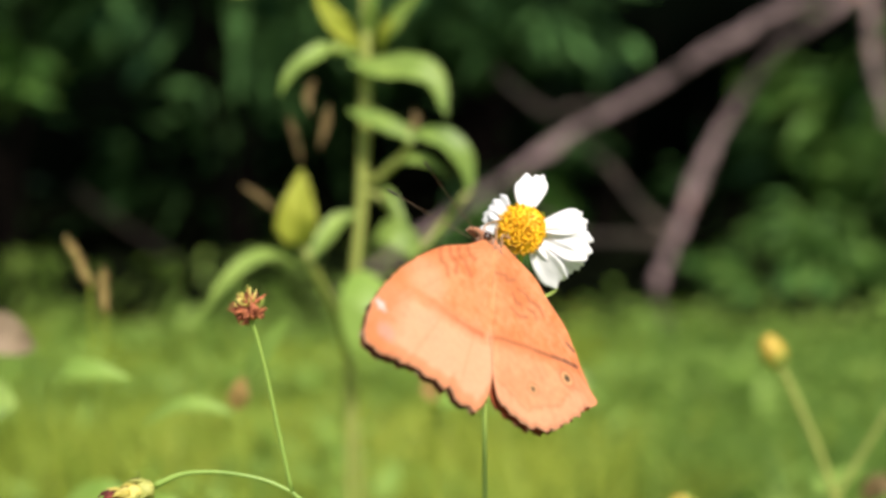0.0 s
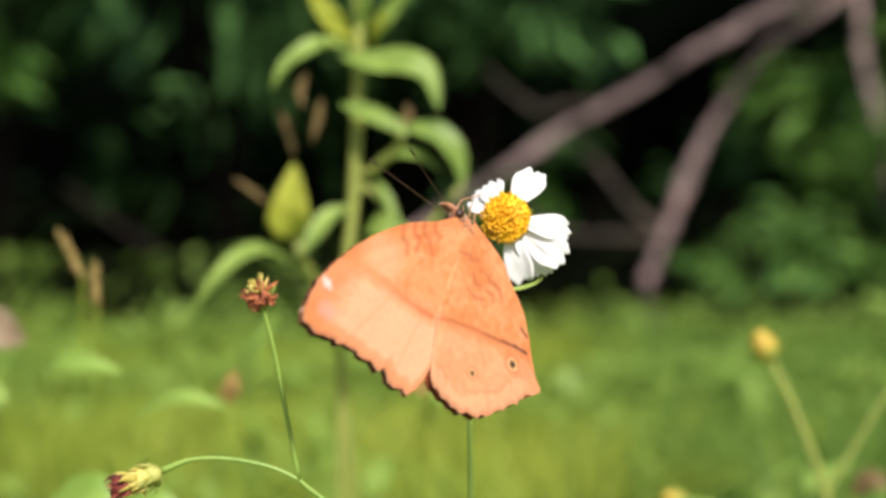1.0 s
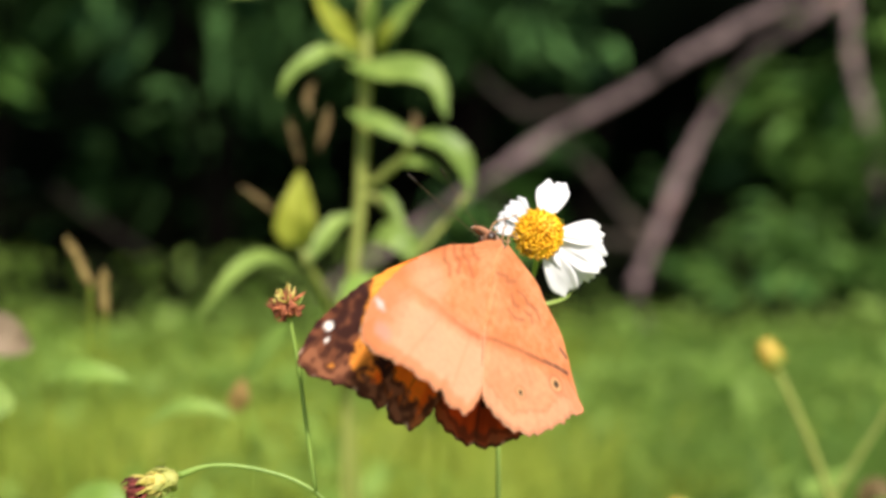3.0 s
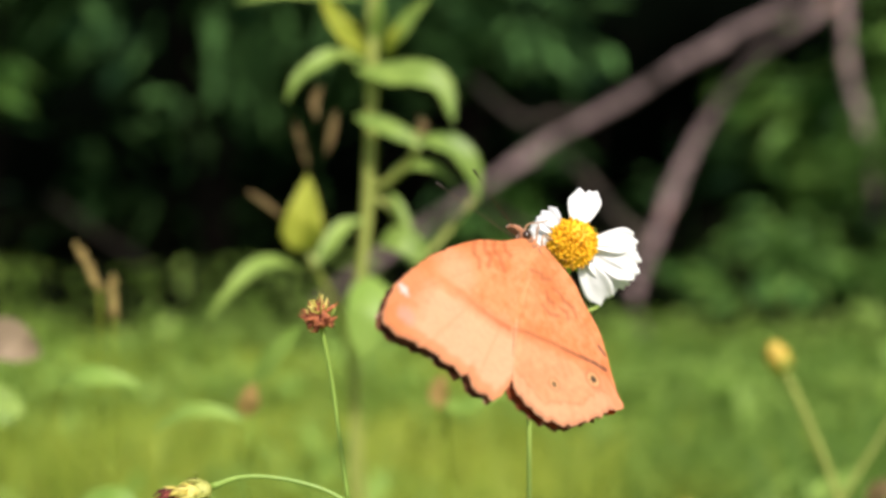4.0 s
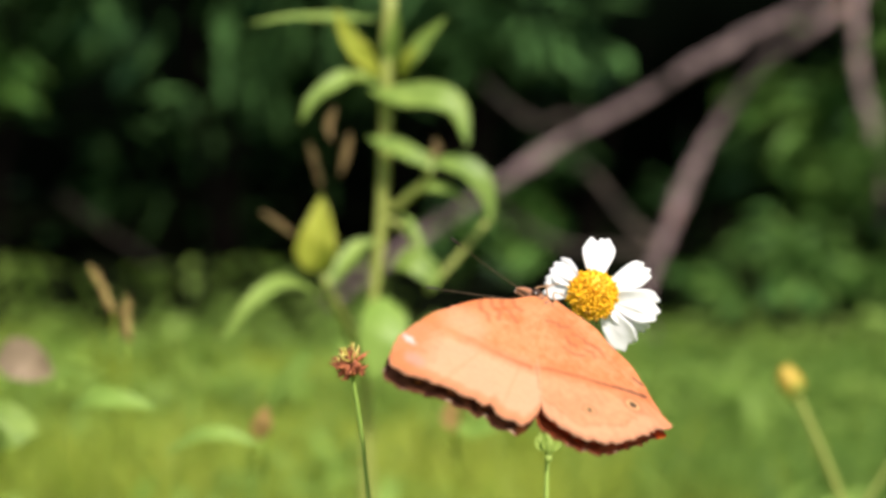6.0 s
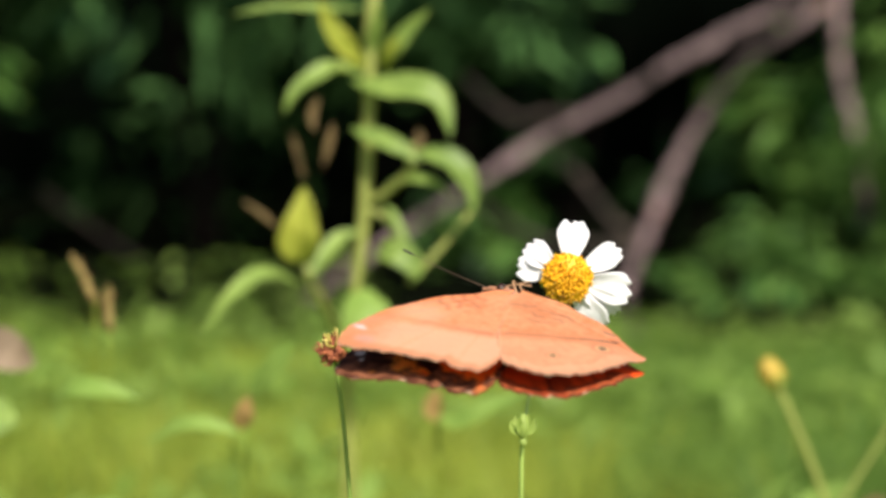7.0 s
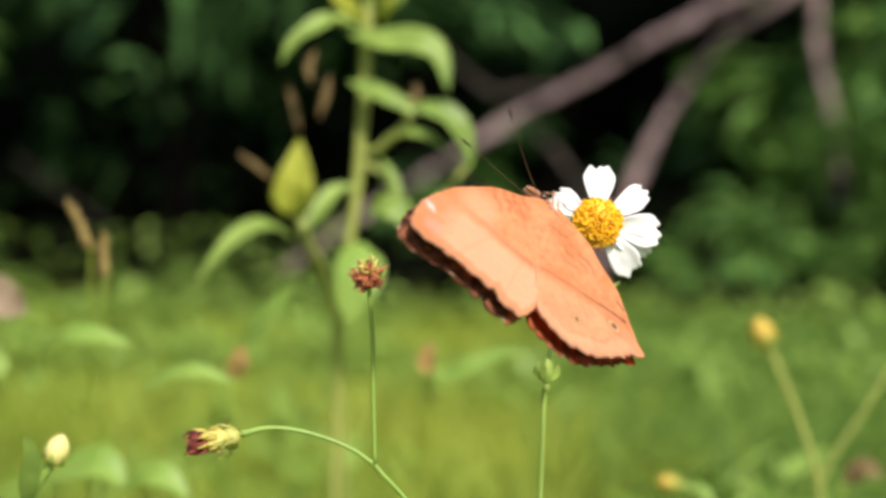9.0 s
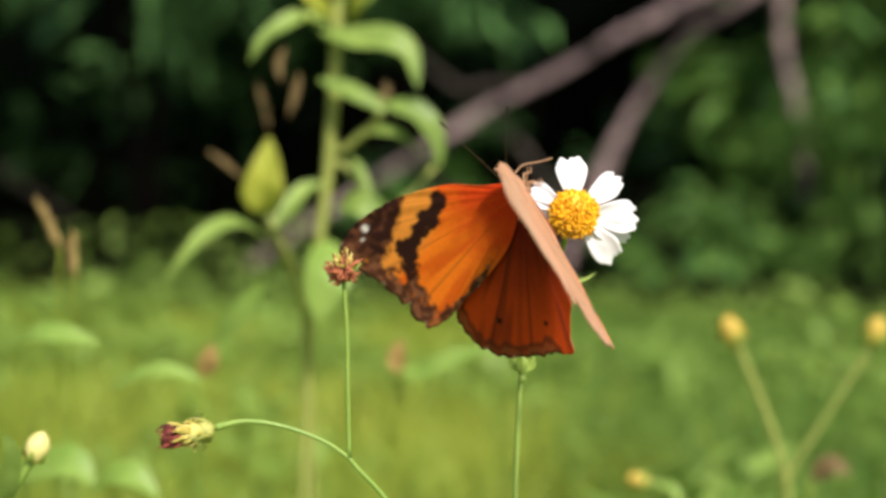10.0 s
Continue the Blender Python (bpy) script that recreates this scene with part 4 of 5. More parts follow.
HIND_RIB = ((-7.5, 24.5), (-10.7, 20.9), (-13.9, 18.2), (-17.9, 15.0), (-21.4, 12.5), (-24.7, 9.5), (-27.6, 7.9))


def under(p, q, rim, ang, fore):
    """Under side of both wings: peach orange with a leaf-like midrib, brown squiggles, small eye spots."""
    v = Vector(q)
    n = noise.noise(Vector((p.x * 6, p.y * 6, 4)))
    fine = noise.noise(Vector((q[0] * 0.55, q[1] * 0.55, 14))) + 0.6 * noise.noise(Vector((q[0] * 1.3, q[1] * 1.3, 15)))
    c = mixc(UNDER, UNDER_DEEP, (0.22 if fore else 0.5) + 0.9 * n + 0.8 * fine)
    wob = 0.5 * noise.noise(Vector((q[0] * 0.5, q[1] * 0.5, 8))) + 0.25 * noise.noise(Vector((q[0] * 1.6, q[1] * 1.6, 8)))
    side = q[0] * MIDRIB[0] + q[1] * MIDRIB[1] - MIDRIB[2]
    c = mixc(c, UNDER_PALE, (0.85 if fore else 0.35) * step(-2.0, 3.5, side + 3 * wob + 1.5 * n))
    if fore:
        # the front edge is deeper orange, the space before the midrib pale
        c = mixc(c, UNDER_DEEP, 0.75 * step(3.2, 0.6, 0.36 * max(0.0, 15.5 - q[0] - 0.012 * (q[1] - 27) ** 2) + wob))
        c = mixc(c, UNDER_PALE, 0.55 * step(7.5, 2.0, (v - Vector((8.5, 27.0))).length + 2 * wob))
        rib = path_dist(v, FORE_RIB) + 0.5 * wob
        c = mixc(c, (0.30, 0.09, 0.045), 0.85 * step(1.2, 0.2, rib) * step(32, 25, q[1]))
        c = mixc(c, UNDER_DEEP, 0.5 * step(3.4, 0.4, rib) * step(-0.4, 0.6, side + 1.0))
        for line in SQUIGGLES:
            c = mixc(c, (0.34, 0.09, 0.03), 0.55 * step(0.95, 0.15, path_dist(v, line) + 0.4 * wob))
        c = mixc(c, (0.78, 0.66, 0.68), 0.8 * step(1.4, 0.6, abs(q[1] - 43.0) + 0.5 * abs(q[0] - 11.8)))
        c = mixc(c, (0.58, 0.33, 0.28), 0.6 * step(3.2, 1.0, (v - Vector((7.5, 47.0))).length))
        c = mixc(c, UNDER_DEEP, 0.6 * step(0.085, 0.045, rim + 0.03 * n))
    else:
        rib = path_dist(v, HIND_RIB) + 0.35 * wob
        c = mixc(c, (0.13, 0.04, 0.028), 0.95 * step(0.7, 0.2, rib))
        c = mixc(c, UNDER_DEEP, 0.6 * step(3.0, 0.3, rib) * step(-0.6, 0.6, side + 1.5))
        c = mixc(c, (0.10, 0.04, 0.035), 0.9 * step(0.5, 0.2, path_dist(v, ((-22.9, 4.9), (-25.2, 5.0)))))
        for line in HIND_SQUIGGLES:
            c = mixc(c, (0.34, 0.08, 0.03), 0.55 * step(0.85, 0.12, path_dist(v, line) + 0.5 * wob))
        for s, big in ((HIND_EYES[0], 0.7), (HIND_EYES[1], 1.0)):
            d = (v - s).length
            c = mixc(c, (0.40, 0.12, 0.05), 0.55 * step(2.5 * big, 2.0 * big, d) * step(1.4 * big, 1.8 * big, d))
            c = mixc(c, (0.74, 0.46, 0.20), 0.7 * step(1.7 * big, 1.3 * big, d))
            c = mixc(c, (0.02, 0.008, 0.008), step(1.05 * big, 0.7 * big, d))
        band = rim + 0.012 * math.sin(ang * 62) + 0.012 * n
        c = mixc(c, UNDER_PALE, 0.32 * step(0.085, 0.07, band))
        c = mixc(c, (0.42, 0.13, 0.055), 0.28 * step(0.10, 0.09, band) * step(0.076, 0.086, band))
    vein = abs(((ang * 9.0) % 1.0) - 0.5)
    c = mixc(c, UNDER_DEEP, 0.22 * step(0.05, 0.0, vein))
    return mixc(c, (0.36, 0.12, 0.055), 0.55 * step(0.022, 0.006, rim + 0.014 * n))


def wing_mesh(name, outline, fore, side):
    """A two-sided wing: 200 spokes from its root to a ragged rim. side: -1 for the right wing, 1 for the left."""
    pts = [wing_point(*q) for q in outline]
    root = wing_point(*(FORE_ROOT if fore else HIND_ROOT))
    N, Mr = 240, 84
    path = spline(pts, N * 3)
    length = [0.0]
    for a, b in zip(path, path[1:]):
        length.append(length[-1] + (b - a).length)
    rim, k = [], 0
    for i in range(N):
        s = length[-1] * i / (N - 1)
        while k < len(path) - 2 and length[k + 1] < s:
            k += 1
        f = (s - length[k]) / max(length[k + 1] - length[k], 1e-9)
        p = path[k].lerp(path[k + 1], f)
        out = (p - root).normalized()
        far = step(18, 30, (p - root).length) if fore else step(20, 28, (p - root).length)
        p = p + out * far * (0.9 * noise.noise(Vector((i * 0.28, 1.7, 3 if fore else 7))) + 0.5 * noise.noise(Vector((i * 0.8, 4, 1))))
        rim.append(p)
    apex = wing_point(*WING_APEX) - root
    L = apex.length
    a1 = apex / L
    a2 = Vector((-a1.y, a1.x, 0))
    if a2.dot(wing_point(*WING_NOTCH) - root) < 0:
        a2 = -a2
    verts, cols = [], [[], []]
    for i, p in enumerate(rim):
        ang = i / (N - 1)
        # the rim counts as border only along the outer margin
        outer = 1.0 if OUTER[fore][0] < ang < OUTER[fore][1] else 0.0
        for j in range(1, Mr + 1):
            s = j / Mr
            q = root.lerp(p, s)
            d = q - root
            rel = Vector((d.dot(a1) / L, d.dot(a2) / L))
            edge = (1 - s) * (p - root).length / L + (0 if outer else 0.5)
            camber = (0.3 if fore else 0.15) * math.sin(math.pi * min(1, s)) * (1 - ang) + 0.16 * math.sin(ang * 9 * 2 * math.pi) * s + (1.2 * s * s * (0.5 - ang) if fore else 1.0 * s * s * (ang - 0.5))
            verts.append(Vector((q.x, camber * 0.6, q.y)) * 0.001)
            cols[0].append(fore_upper(rel, edge, ang) if fore else hind_upper(rel, edge, ang))
            cols[1].append(under(rel, (q.x, q.y), edge, ang, fore))
    n1 = len(verts)
    t = 0.00009
    # camber bulges away from the body's middle; the right wing's under side looks to -y
    inner = [Vector((v.x, side * (v.y + t) if side > 0 else -(v.y + t), v.z)) for v in verts]
    outerv = inner
    up = [Vector((v.x, v.y - side * t * 2, v.z)) for v in inner]
    allv = up + outerv + [Vector((root.x, 0, root.y)) * 0.001 - Vector((0, side * t, 0)), Vector((root.x, 0, root.y)) * 0.001 + Vector((0, side * t, 0))]
    faces, slots = [], []
    for i in range(N - 1):
        for j in range(Mr - 1):
            a, b = i * Mr + j, (i + 1) * Mr + j
            f = (a, a + 1, b + 1, b)
            faces.append(f if side > 0 else f[::-1])
            slots.append(0)
            faces.append(tuple(x + n1 for x in (f[::-1] if side > 0 else f)))
            slots.append(1)
        a, b = i * Mr, (i + 1) * Mr
        faces.append((2 * n1, a, b) if side > 0 else (2 * n1, b, a))
        slots.append(0)
        faces.append((2 * n1 + 1, b + n1, a + n1) if side > 0 else (2 * n1 + 1, a + n1, b + n1))
        slots.append(1)
        a, b = i * Mr + Mr - 1, (i + 1) * Mr + Mr - 1
        faces.append((a, a + n1, b + n1, b))
        slots.append(0)
    me = mesh_of(name, allv, faces, [M_DORSAL, M_VENTRAL], slots)
    at = me.color_attributes.new("pattern", "FLOAT_COLOR", "POINT")
    flat = []
    for c in cols[0] + cols[1] + [cols[0][0], cols[1][0]]:
        flat.extend((*c, 1.0))
    at.data.foreach_set("color", flat)
    return me


def butterfly():
    ob = tagged(new("butterfly"), "orange butterfly with dark-tipped wings feeding on a white flower", "butterfly")
    hx, hz = HEAD
    part("thorax", blob((0.0018, 0, 0.0014), (0.0050, 0.0013, 0.0021), None, 16, 10, 0.08, 900), M_BODY, ob, "furry orange-brown thorax")
    part("abdomen", tube([(-0.002, 0, 0.0012), (-0.008, 0, 0.0014), (-0.014, 0, 0.0016), (-0.0195, 0, 0.0024)], [0.0010, 0.0011, 0.0010, 0.0004], 12, 22, 0.1), M_BODY, ob, "slim orange-brown abdomen")
    head = part("head", joined([blob((hx, 0, hz), (0.0021, 0.0020, 0.0019), None, 14, 9, 0.1, 1200),
                                tube([(hx + 0.001, 0.0005, hz - 0.0003), (hx + 0.0030, 0.0006, hz + 0.0006), (hx + 0.0046, 0.0004, hz + 0.0018)], [0.0008, 0.0007, 0.0003], 8, 8),
                                tube([(hx + 0.001, -0.0005, hz - 0.0003), (hx + 0.0030, -0.0006, hz + 0.0006), (hx + 0.0046, -0.0004, hz + 0.0018)], [0.0008, 0.0007, 0.0003], 8, 8)]), M_BODY, ob, "furry brown head with pointed palps")
    for s in (-1, 1):
        part("eye", blob((hx + 0.0006, s * 0.0016, hz + 0.0003), (0.0011, 0.0009, 0.0012), None, 12, 8), M_EYE, head, "dark round eye")
        a, tip = Vector((hx + 0.0008, s * 0.0007, hz + 0.0012)), Vector(ANTENNA[0 if s < 0 else 1])
        mid = a.lerp(tip, 0.5) + Vector((0.0006, 0, 0.0004))
        an = part("antenna", tube([a, mid, tip], [0.00010, 0.00006, 0.00006], 6, 16), M_ANTENNA, ob)
        d = (tip - mid).normalized()
        part("club", tube([tip - d * 0.0030, tip - d * 0.0014, tip], [0.00010, 0.00028, 0.00020], 8, 10), M_ANTENNA_TIP, an, "dark clubbed antenna tip")
        for k, (fx, fz) in enumerate(((0.0048, -0.0034), (0.0012, -0.0042))):
            knee = Vector((0.003 - 0.002 * k + 0.002, s * 0.0018, -0.0020))
            part("leg", tube([(0.003 - 0.002 * k, s * 0.0006, -0.0006), knee, (fx, s * 0.0016, fz * 0.85), (fx + 0.0012, s * 0.0015, fz)], [0.00026, 0.0002, 0.00014, 0.0001], 6, 18), M_LEG, ob)
    part("proboscis", tube([(hx + 0.0014, 0, hz - 0.0012), (hx + 0.0022, 0, hz - 0.004), (hx + 0.0010, 0, hz - 0.0075), (hx + 0.0002, 0, hz - 0.0105)], [0.00022, 0.00018, 0.00014], 6, 16), M_LEG, ob)
    wings, feelers = [], [q for q in ob.children if q.name.startswith("antenna")]
    for s in (-1, 1):
        for fore in (True, False):
            name = "forewing" if fore else "hindwing"
            w = new(name, wing_mesh(name, FORE if fore else HIND, fore, s))
            w.parent = ob
            tagged(w, "orange forewing with a dark white-spotted tip" if fore else "reddish brown hindwing with a peach under side")
            wings.append((w, s, fore))
    return ob, wings, feelers


FORE_ROOT, HIND_ROOT = (1.95, 1.09), (1.34, 0.99)
WING_APEX, WING_NOTCH = (8.46, 52.20), (-15.73, 32.50)
HIND_EYES = [Vector((-22.3, 24.1)), Vector((-27.2, 13.1))]
HIND_SPOTS = [Vector((0.380, 0.514)), Vector((0.156, 0.579))]
MIDRIB = (-0.5163, 0.8564, 23.2)
OUTER = {True: (0.40, 0.82), False: (0.22, 0.62)}
HEAD = (0.0047, 0.0016)
ANTENNA = ((0.0235, -0.0107, 0.0128), (0.0265, 0.0027, 0.0108))
FLOWER_BASE, FLOWER_CENTRE, SPENT_BASE = (0.00937, 0.38600, -0.03000), (0.01925, 0.36600, 0.40030), (-0.00459, 0.34500, -0.03000)

# ---- the place, far to near ----
build_ground()
build_backdrop()
shade_tree(-2.6, 6.9, (-2.4, 6.2, 2.5), (1.7, 1.6, 1.3), 4500, 21)
shade_tree(0.1, 7.3, (0.0, 6.3, 2.5), (1.6, 1.6, 1.3), 4500, 22)
shade_tree(2.6, 7.2, (2.4, 6.3, 2.5), (1.6, 1.6, 1.3), 4500, 23)
DARK, EDGE, LOW = "leafy shrub, deep shade painted into its dark green", "leafy green shrub at the meadow edge", "low soft green bush in the grass"
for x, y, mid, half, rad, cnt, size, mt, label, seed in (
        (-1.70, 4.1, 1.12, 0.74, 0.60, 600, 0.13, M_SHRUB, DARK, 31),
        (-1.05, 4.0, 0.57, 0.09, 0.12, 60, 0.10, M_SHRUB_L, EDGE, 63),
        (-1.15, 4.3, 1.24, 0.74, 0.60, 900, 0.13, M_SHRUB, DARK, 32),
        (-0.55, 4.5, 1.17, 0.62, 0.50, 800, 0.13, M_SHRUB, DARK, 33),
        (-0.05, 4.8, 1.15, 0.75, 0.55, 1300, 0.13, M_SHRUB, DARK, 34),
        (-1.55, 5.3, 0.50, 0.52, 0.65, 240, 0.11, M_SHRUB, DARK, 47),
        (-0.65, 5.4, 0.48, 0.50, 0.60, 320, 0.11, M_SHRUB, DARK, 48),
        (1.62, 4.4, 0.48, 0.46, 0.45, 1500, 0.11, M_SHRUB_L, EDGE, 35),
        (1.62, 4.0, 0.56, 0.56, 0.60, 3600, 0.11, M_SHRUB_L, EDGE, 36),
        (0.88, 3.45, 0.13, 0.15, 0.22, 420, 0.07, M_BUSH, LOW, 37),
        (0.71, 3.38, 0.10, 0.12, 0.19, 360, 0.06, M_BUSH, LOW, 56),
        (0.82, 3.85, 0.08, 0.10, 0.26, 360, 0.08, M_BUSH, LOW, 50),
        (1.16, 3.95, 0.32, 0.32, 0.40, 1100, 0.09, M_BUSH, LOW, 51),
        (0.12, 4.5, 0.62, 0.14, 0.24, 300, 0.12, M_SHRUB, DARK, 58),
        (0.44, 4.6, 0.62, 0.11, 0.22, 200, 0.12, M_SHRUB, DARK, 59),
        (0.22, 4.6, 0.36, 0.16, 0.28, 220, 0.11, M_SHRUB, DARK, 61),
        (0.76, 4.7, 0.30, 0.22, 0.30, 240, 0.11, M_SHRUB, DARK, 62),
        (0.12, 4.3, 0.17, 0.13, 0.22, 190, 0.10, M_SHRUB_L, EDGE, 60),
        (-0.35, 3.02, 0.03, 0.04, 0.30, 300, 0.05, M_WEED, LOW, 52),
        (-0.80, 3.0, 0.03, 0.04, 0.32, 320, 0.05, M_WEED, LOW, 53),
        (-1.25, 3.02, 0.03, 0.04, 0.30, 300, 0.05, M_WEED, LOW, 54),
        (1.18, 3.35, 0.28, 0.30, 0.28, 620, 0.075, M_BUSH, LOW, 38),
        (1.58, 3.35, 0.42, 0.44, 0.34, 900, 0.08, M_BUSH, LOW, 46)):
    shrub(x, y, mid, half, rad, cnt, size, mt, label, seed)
bare_branch([([(0.8743, 3.6000, 0.7225), (0.8132, 3.6000, 0.6695), (0.7457, 3.6000, 0.6360), (0.6782, 3.6000, 0.6000), (0.5676, 3.6000, 0.5399), (0.4691, 3.6000, 0.4796), (0.3829, 3.6000, 0.4314), (0.2965, 3.6000, 0.3831), (0.2038, 3.6000, 0.3226), (0.1357, 3.6000, 0.2765), (0.0242, 3.6000, 0.2036), (-0.1001, 3.6000, 0.1183), (-0.1997, 3.6000, 0.0450), (-0.2747, 3.6000, -0.0164)], [0.006, 0.009, 0.014, 0.018, 0.012, 0.015, 0.010, 0.017, 0.010, 0.013, 0.010, 0.010, 0.008]),
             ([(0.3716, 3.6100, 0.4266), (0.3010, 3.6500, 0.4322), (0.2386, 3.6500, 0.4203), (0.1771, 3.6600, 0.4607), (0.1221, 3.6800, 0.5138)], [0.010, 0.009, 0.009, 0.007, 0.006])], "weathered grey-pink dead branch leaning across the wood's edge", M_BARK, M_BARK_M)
bare_branch([([(1.1870, 3.6200, 0.8681), (1.0151, 3.6200, 0.7597), (0.9168, 3.6200, 0.6811), (0.8244, 3.6200, 0.6145), (0.7319, 3.6200, 0.5514), (0.6640, 3.6200, 0.4622), (0.6158, 3.6200, 0.3886), (0.5812, 3.6200, 0.3208), (0.5440, 3.6200, 0.2343), (0.5117, 3.6200, 0.1474), (0.4717, 3.6200, 0.0478), (0.4560, 3.4600, 0.0260), (0.4350, 3.2200, 0.0300), (0.4200, 3.0600, -0.0200)], [0.014, 0.015, 0.014, 0.010, 0.012, 0.013, 0.021, 0.012, 0.015, 0.012, 0.010]),
             ([(0.5121, 3.6400, 0.1459), (0.4482, 3.6800, 0.2005), (0.3810, 3.7000, 0.2888), (0.3323, 3.7200, 0.3394)], [0.013, 0.011, 0.010, 0.007]),
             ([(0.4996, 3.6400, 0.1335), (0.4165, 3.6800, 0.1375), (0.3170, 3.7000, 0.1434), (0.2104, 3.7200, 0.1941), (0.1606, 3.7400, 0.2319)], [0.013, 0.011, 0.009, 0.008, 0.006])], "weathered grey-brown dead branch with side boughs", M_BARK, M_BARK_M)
bare_branch([([(0.9235, 3.6000, 0.7343), (0.9296, 3.6000, 0.6126), (0.9405, 3.6000, 0.5025), (0.9739, 3.6000, 0.3855), (0.9900, 3.6000, 0.2804), (1.0009, 3.6000, 0.1935)], [0.012, 0.013, 0.014, 0.019, 0.015, 0.009])], "upright grey dead branch among green shrubs")
bare_branch([([(-0.9340, 4.2000, 0.2421), (-0.8357, 4.2000, 0.1640), (-0.7227, 4.2000, 0.0855), (-0.5950, 4.2000, -0.0005), (-0.5096, 4.2000, -0.0871)], [0.005, 0.006, 0.006, 0.005, 0.004])], "thin brown dead branch with deep shade in its bark colour", M_BARK_B)
build_grass()
build_herbs()
shade_litter()
tall_plant()
curled_leaf_plant()
PALE_BUD = yellow_bud_plants()
weeds()
DAISY, DAISY_HEAD = flower_plant()
SPENT = spent_plant()
FLY, WINGS, FEELERS = butterfly()


def motions():
    for a, ray in RAYS.items():
        walk(ray, [(0, pose(0, 0, 0, 0, 0, LEANING[a])), (5.2, pose(0, 0, 0, 0, 0, LEANING[a])), (6.3, pose(0, 0, 0)), (10, pose(0, 0, 0))])
    walk(DAISY, [
        (0, pose(0.00943, 0.38600, -0.02705, 0, -0.227, 0)),
        (0.1, pose(0.00948, 0.38600, -0.02680, 0, 0.270, 0)),
        (0.2, pose(0.00948, 0.38600, -0.02677, 0, 0.208, 0)),
        (0.3, pose(0.00947, 0.38600, -0.02665, 0, -0.005, 0)),
        (0.4, pose(0.00944, 0.38600, -0.02794, 0, 0.275, 0)),
        (0.5, pose(0.00949, 0.38600, -0.02655, 0, 0.531, 0)),
        (0.6, pose(0.00950, 0.38600, -0.02563, 0, 0.486, 0)),
        (0.7, pose(0.00945, 0.38600, -0.02570, 0, -0.154, 0)),
        (0.8, pose(0.00940, 0.38600, -0.02668, 0, -0.749, 0)),
        (0.9, pose(0.00941, 0.38600, -0.02659, 0, -0.808, 0)),
        (1, pose(0.00943, 0.38600, -0.02660, 0, -0.552, 0)),
        (1.5, pose(0.00941, 0.38600, -0.02695, 0, -0.806, 0)),
        (2, pose(0.00940, 0.38600, -0.02864, 0, -0.610, 0)),
        (2.5, pose(0.00941, 0.38600, -0.02784, 0, -0.562, 0)),
        (2.7, pose(0.00942, 0.38600, -0.02702, 0, -0.430, 0)),
        (3.8, pose(0.00942, 0.38600, -0.02765, 0, -0.053, 0)),
        (4, pose(0.00939, 0.38600, -0.02930, 0, 0.129, 0)),
        (4.5, pose(0.00941, 0.38600, -0.02863, 0, 0.192, 0)),
        (5, pose(0.00940, 0.38600, -0.02913, 0, 0.225, 0)),
        (5.2, pose(0.00938, 0.38600, -0.02981, 0, 0.317, 0)),
        (6.3, pose(0.00937, 0.38600, -0.03047, 0, 0.036, 0)),
        (6.5, pose(0.00938, 0.38600, -0.02976, 0, -0.143, 0)),
        (7, pose(0.00938, 0.38600, -0.02977, 0, -0.069, 0)),
        (7.5, pose(0.00937, 0.38600, -0.03007, 0, 0.022, 0)),
        (8, pose(0.00936, 0.38600, -0.03057, 0, 0.165, 0)),
        (8.5, pose(0.00931, 0.38600, -0.03214, 0, 0.273, 0)),
        (9, pose(0.00934, 0.38600, -0.03143, 0, 0.382, 0)),
        (9.5, pose(0.00934, 0.38600, -0.03102, 0, 0.462, 0)),
        (10, pose(0.00939, 0.38600, -0.02917, 0, 0.470, 0)),
    ])
    at = DAISY_HEAD.location.copy()
    walk(DAISY_HEAD, [(t, pose(at.x, at.y, at.z, 90, 0, 0) @ pose(0, 0, 0, tilt, turn, roll)) for t, tilt, turn, roll in (
        (0, -8, -22, 2),
        (0.5, -8, -22, -2),
        (1, -8, -24, -18),
        (2.5, -8, -18, -8),
        (3.8, -8, -16, -4),
        (4.5, -6, -14, -2),
        (6.3, -4, -6, 2),
        (7.5, 0, 0, 0),
        (9, -4, 0, 6),
        (10, -4, 0, 12),
    )])
    walk(PALE_BUD, [
        (0, pose(-0.00126, 0, -0.01074)),
        (2.5, pose(-0.00342, 0, -0.00990)),
        (5, pose(-0.00962, 0, -0.00534)),
        (7, pose(-0.00723, 0, -0.00321)),
        (8, pose(-0.00760, 0, -0.00732)),
        (8.5, pose(-0.00527, 0, -0.00274)),
        (8.8, pose(-0.00190, 0, -0.00227)),
        (9, pose(-0.00239, 0, -0.00096)),
        (9.5, pose(0.00059, 0, 0.00047)),
        (10, pose(0.00000, 0, 0.00000)),
    ])
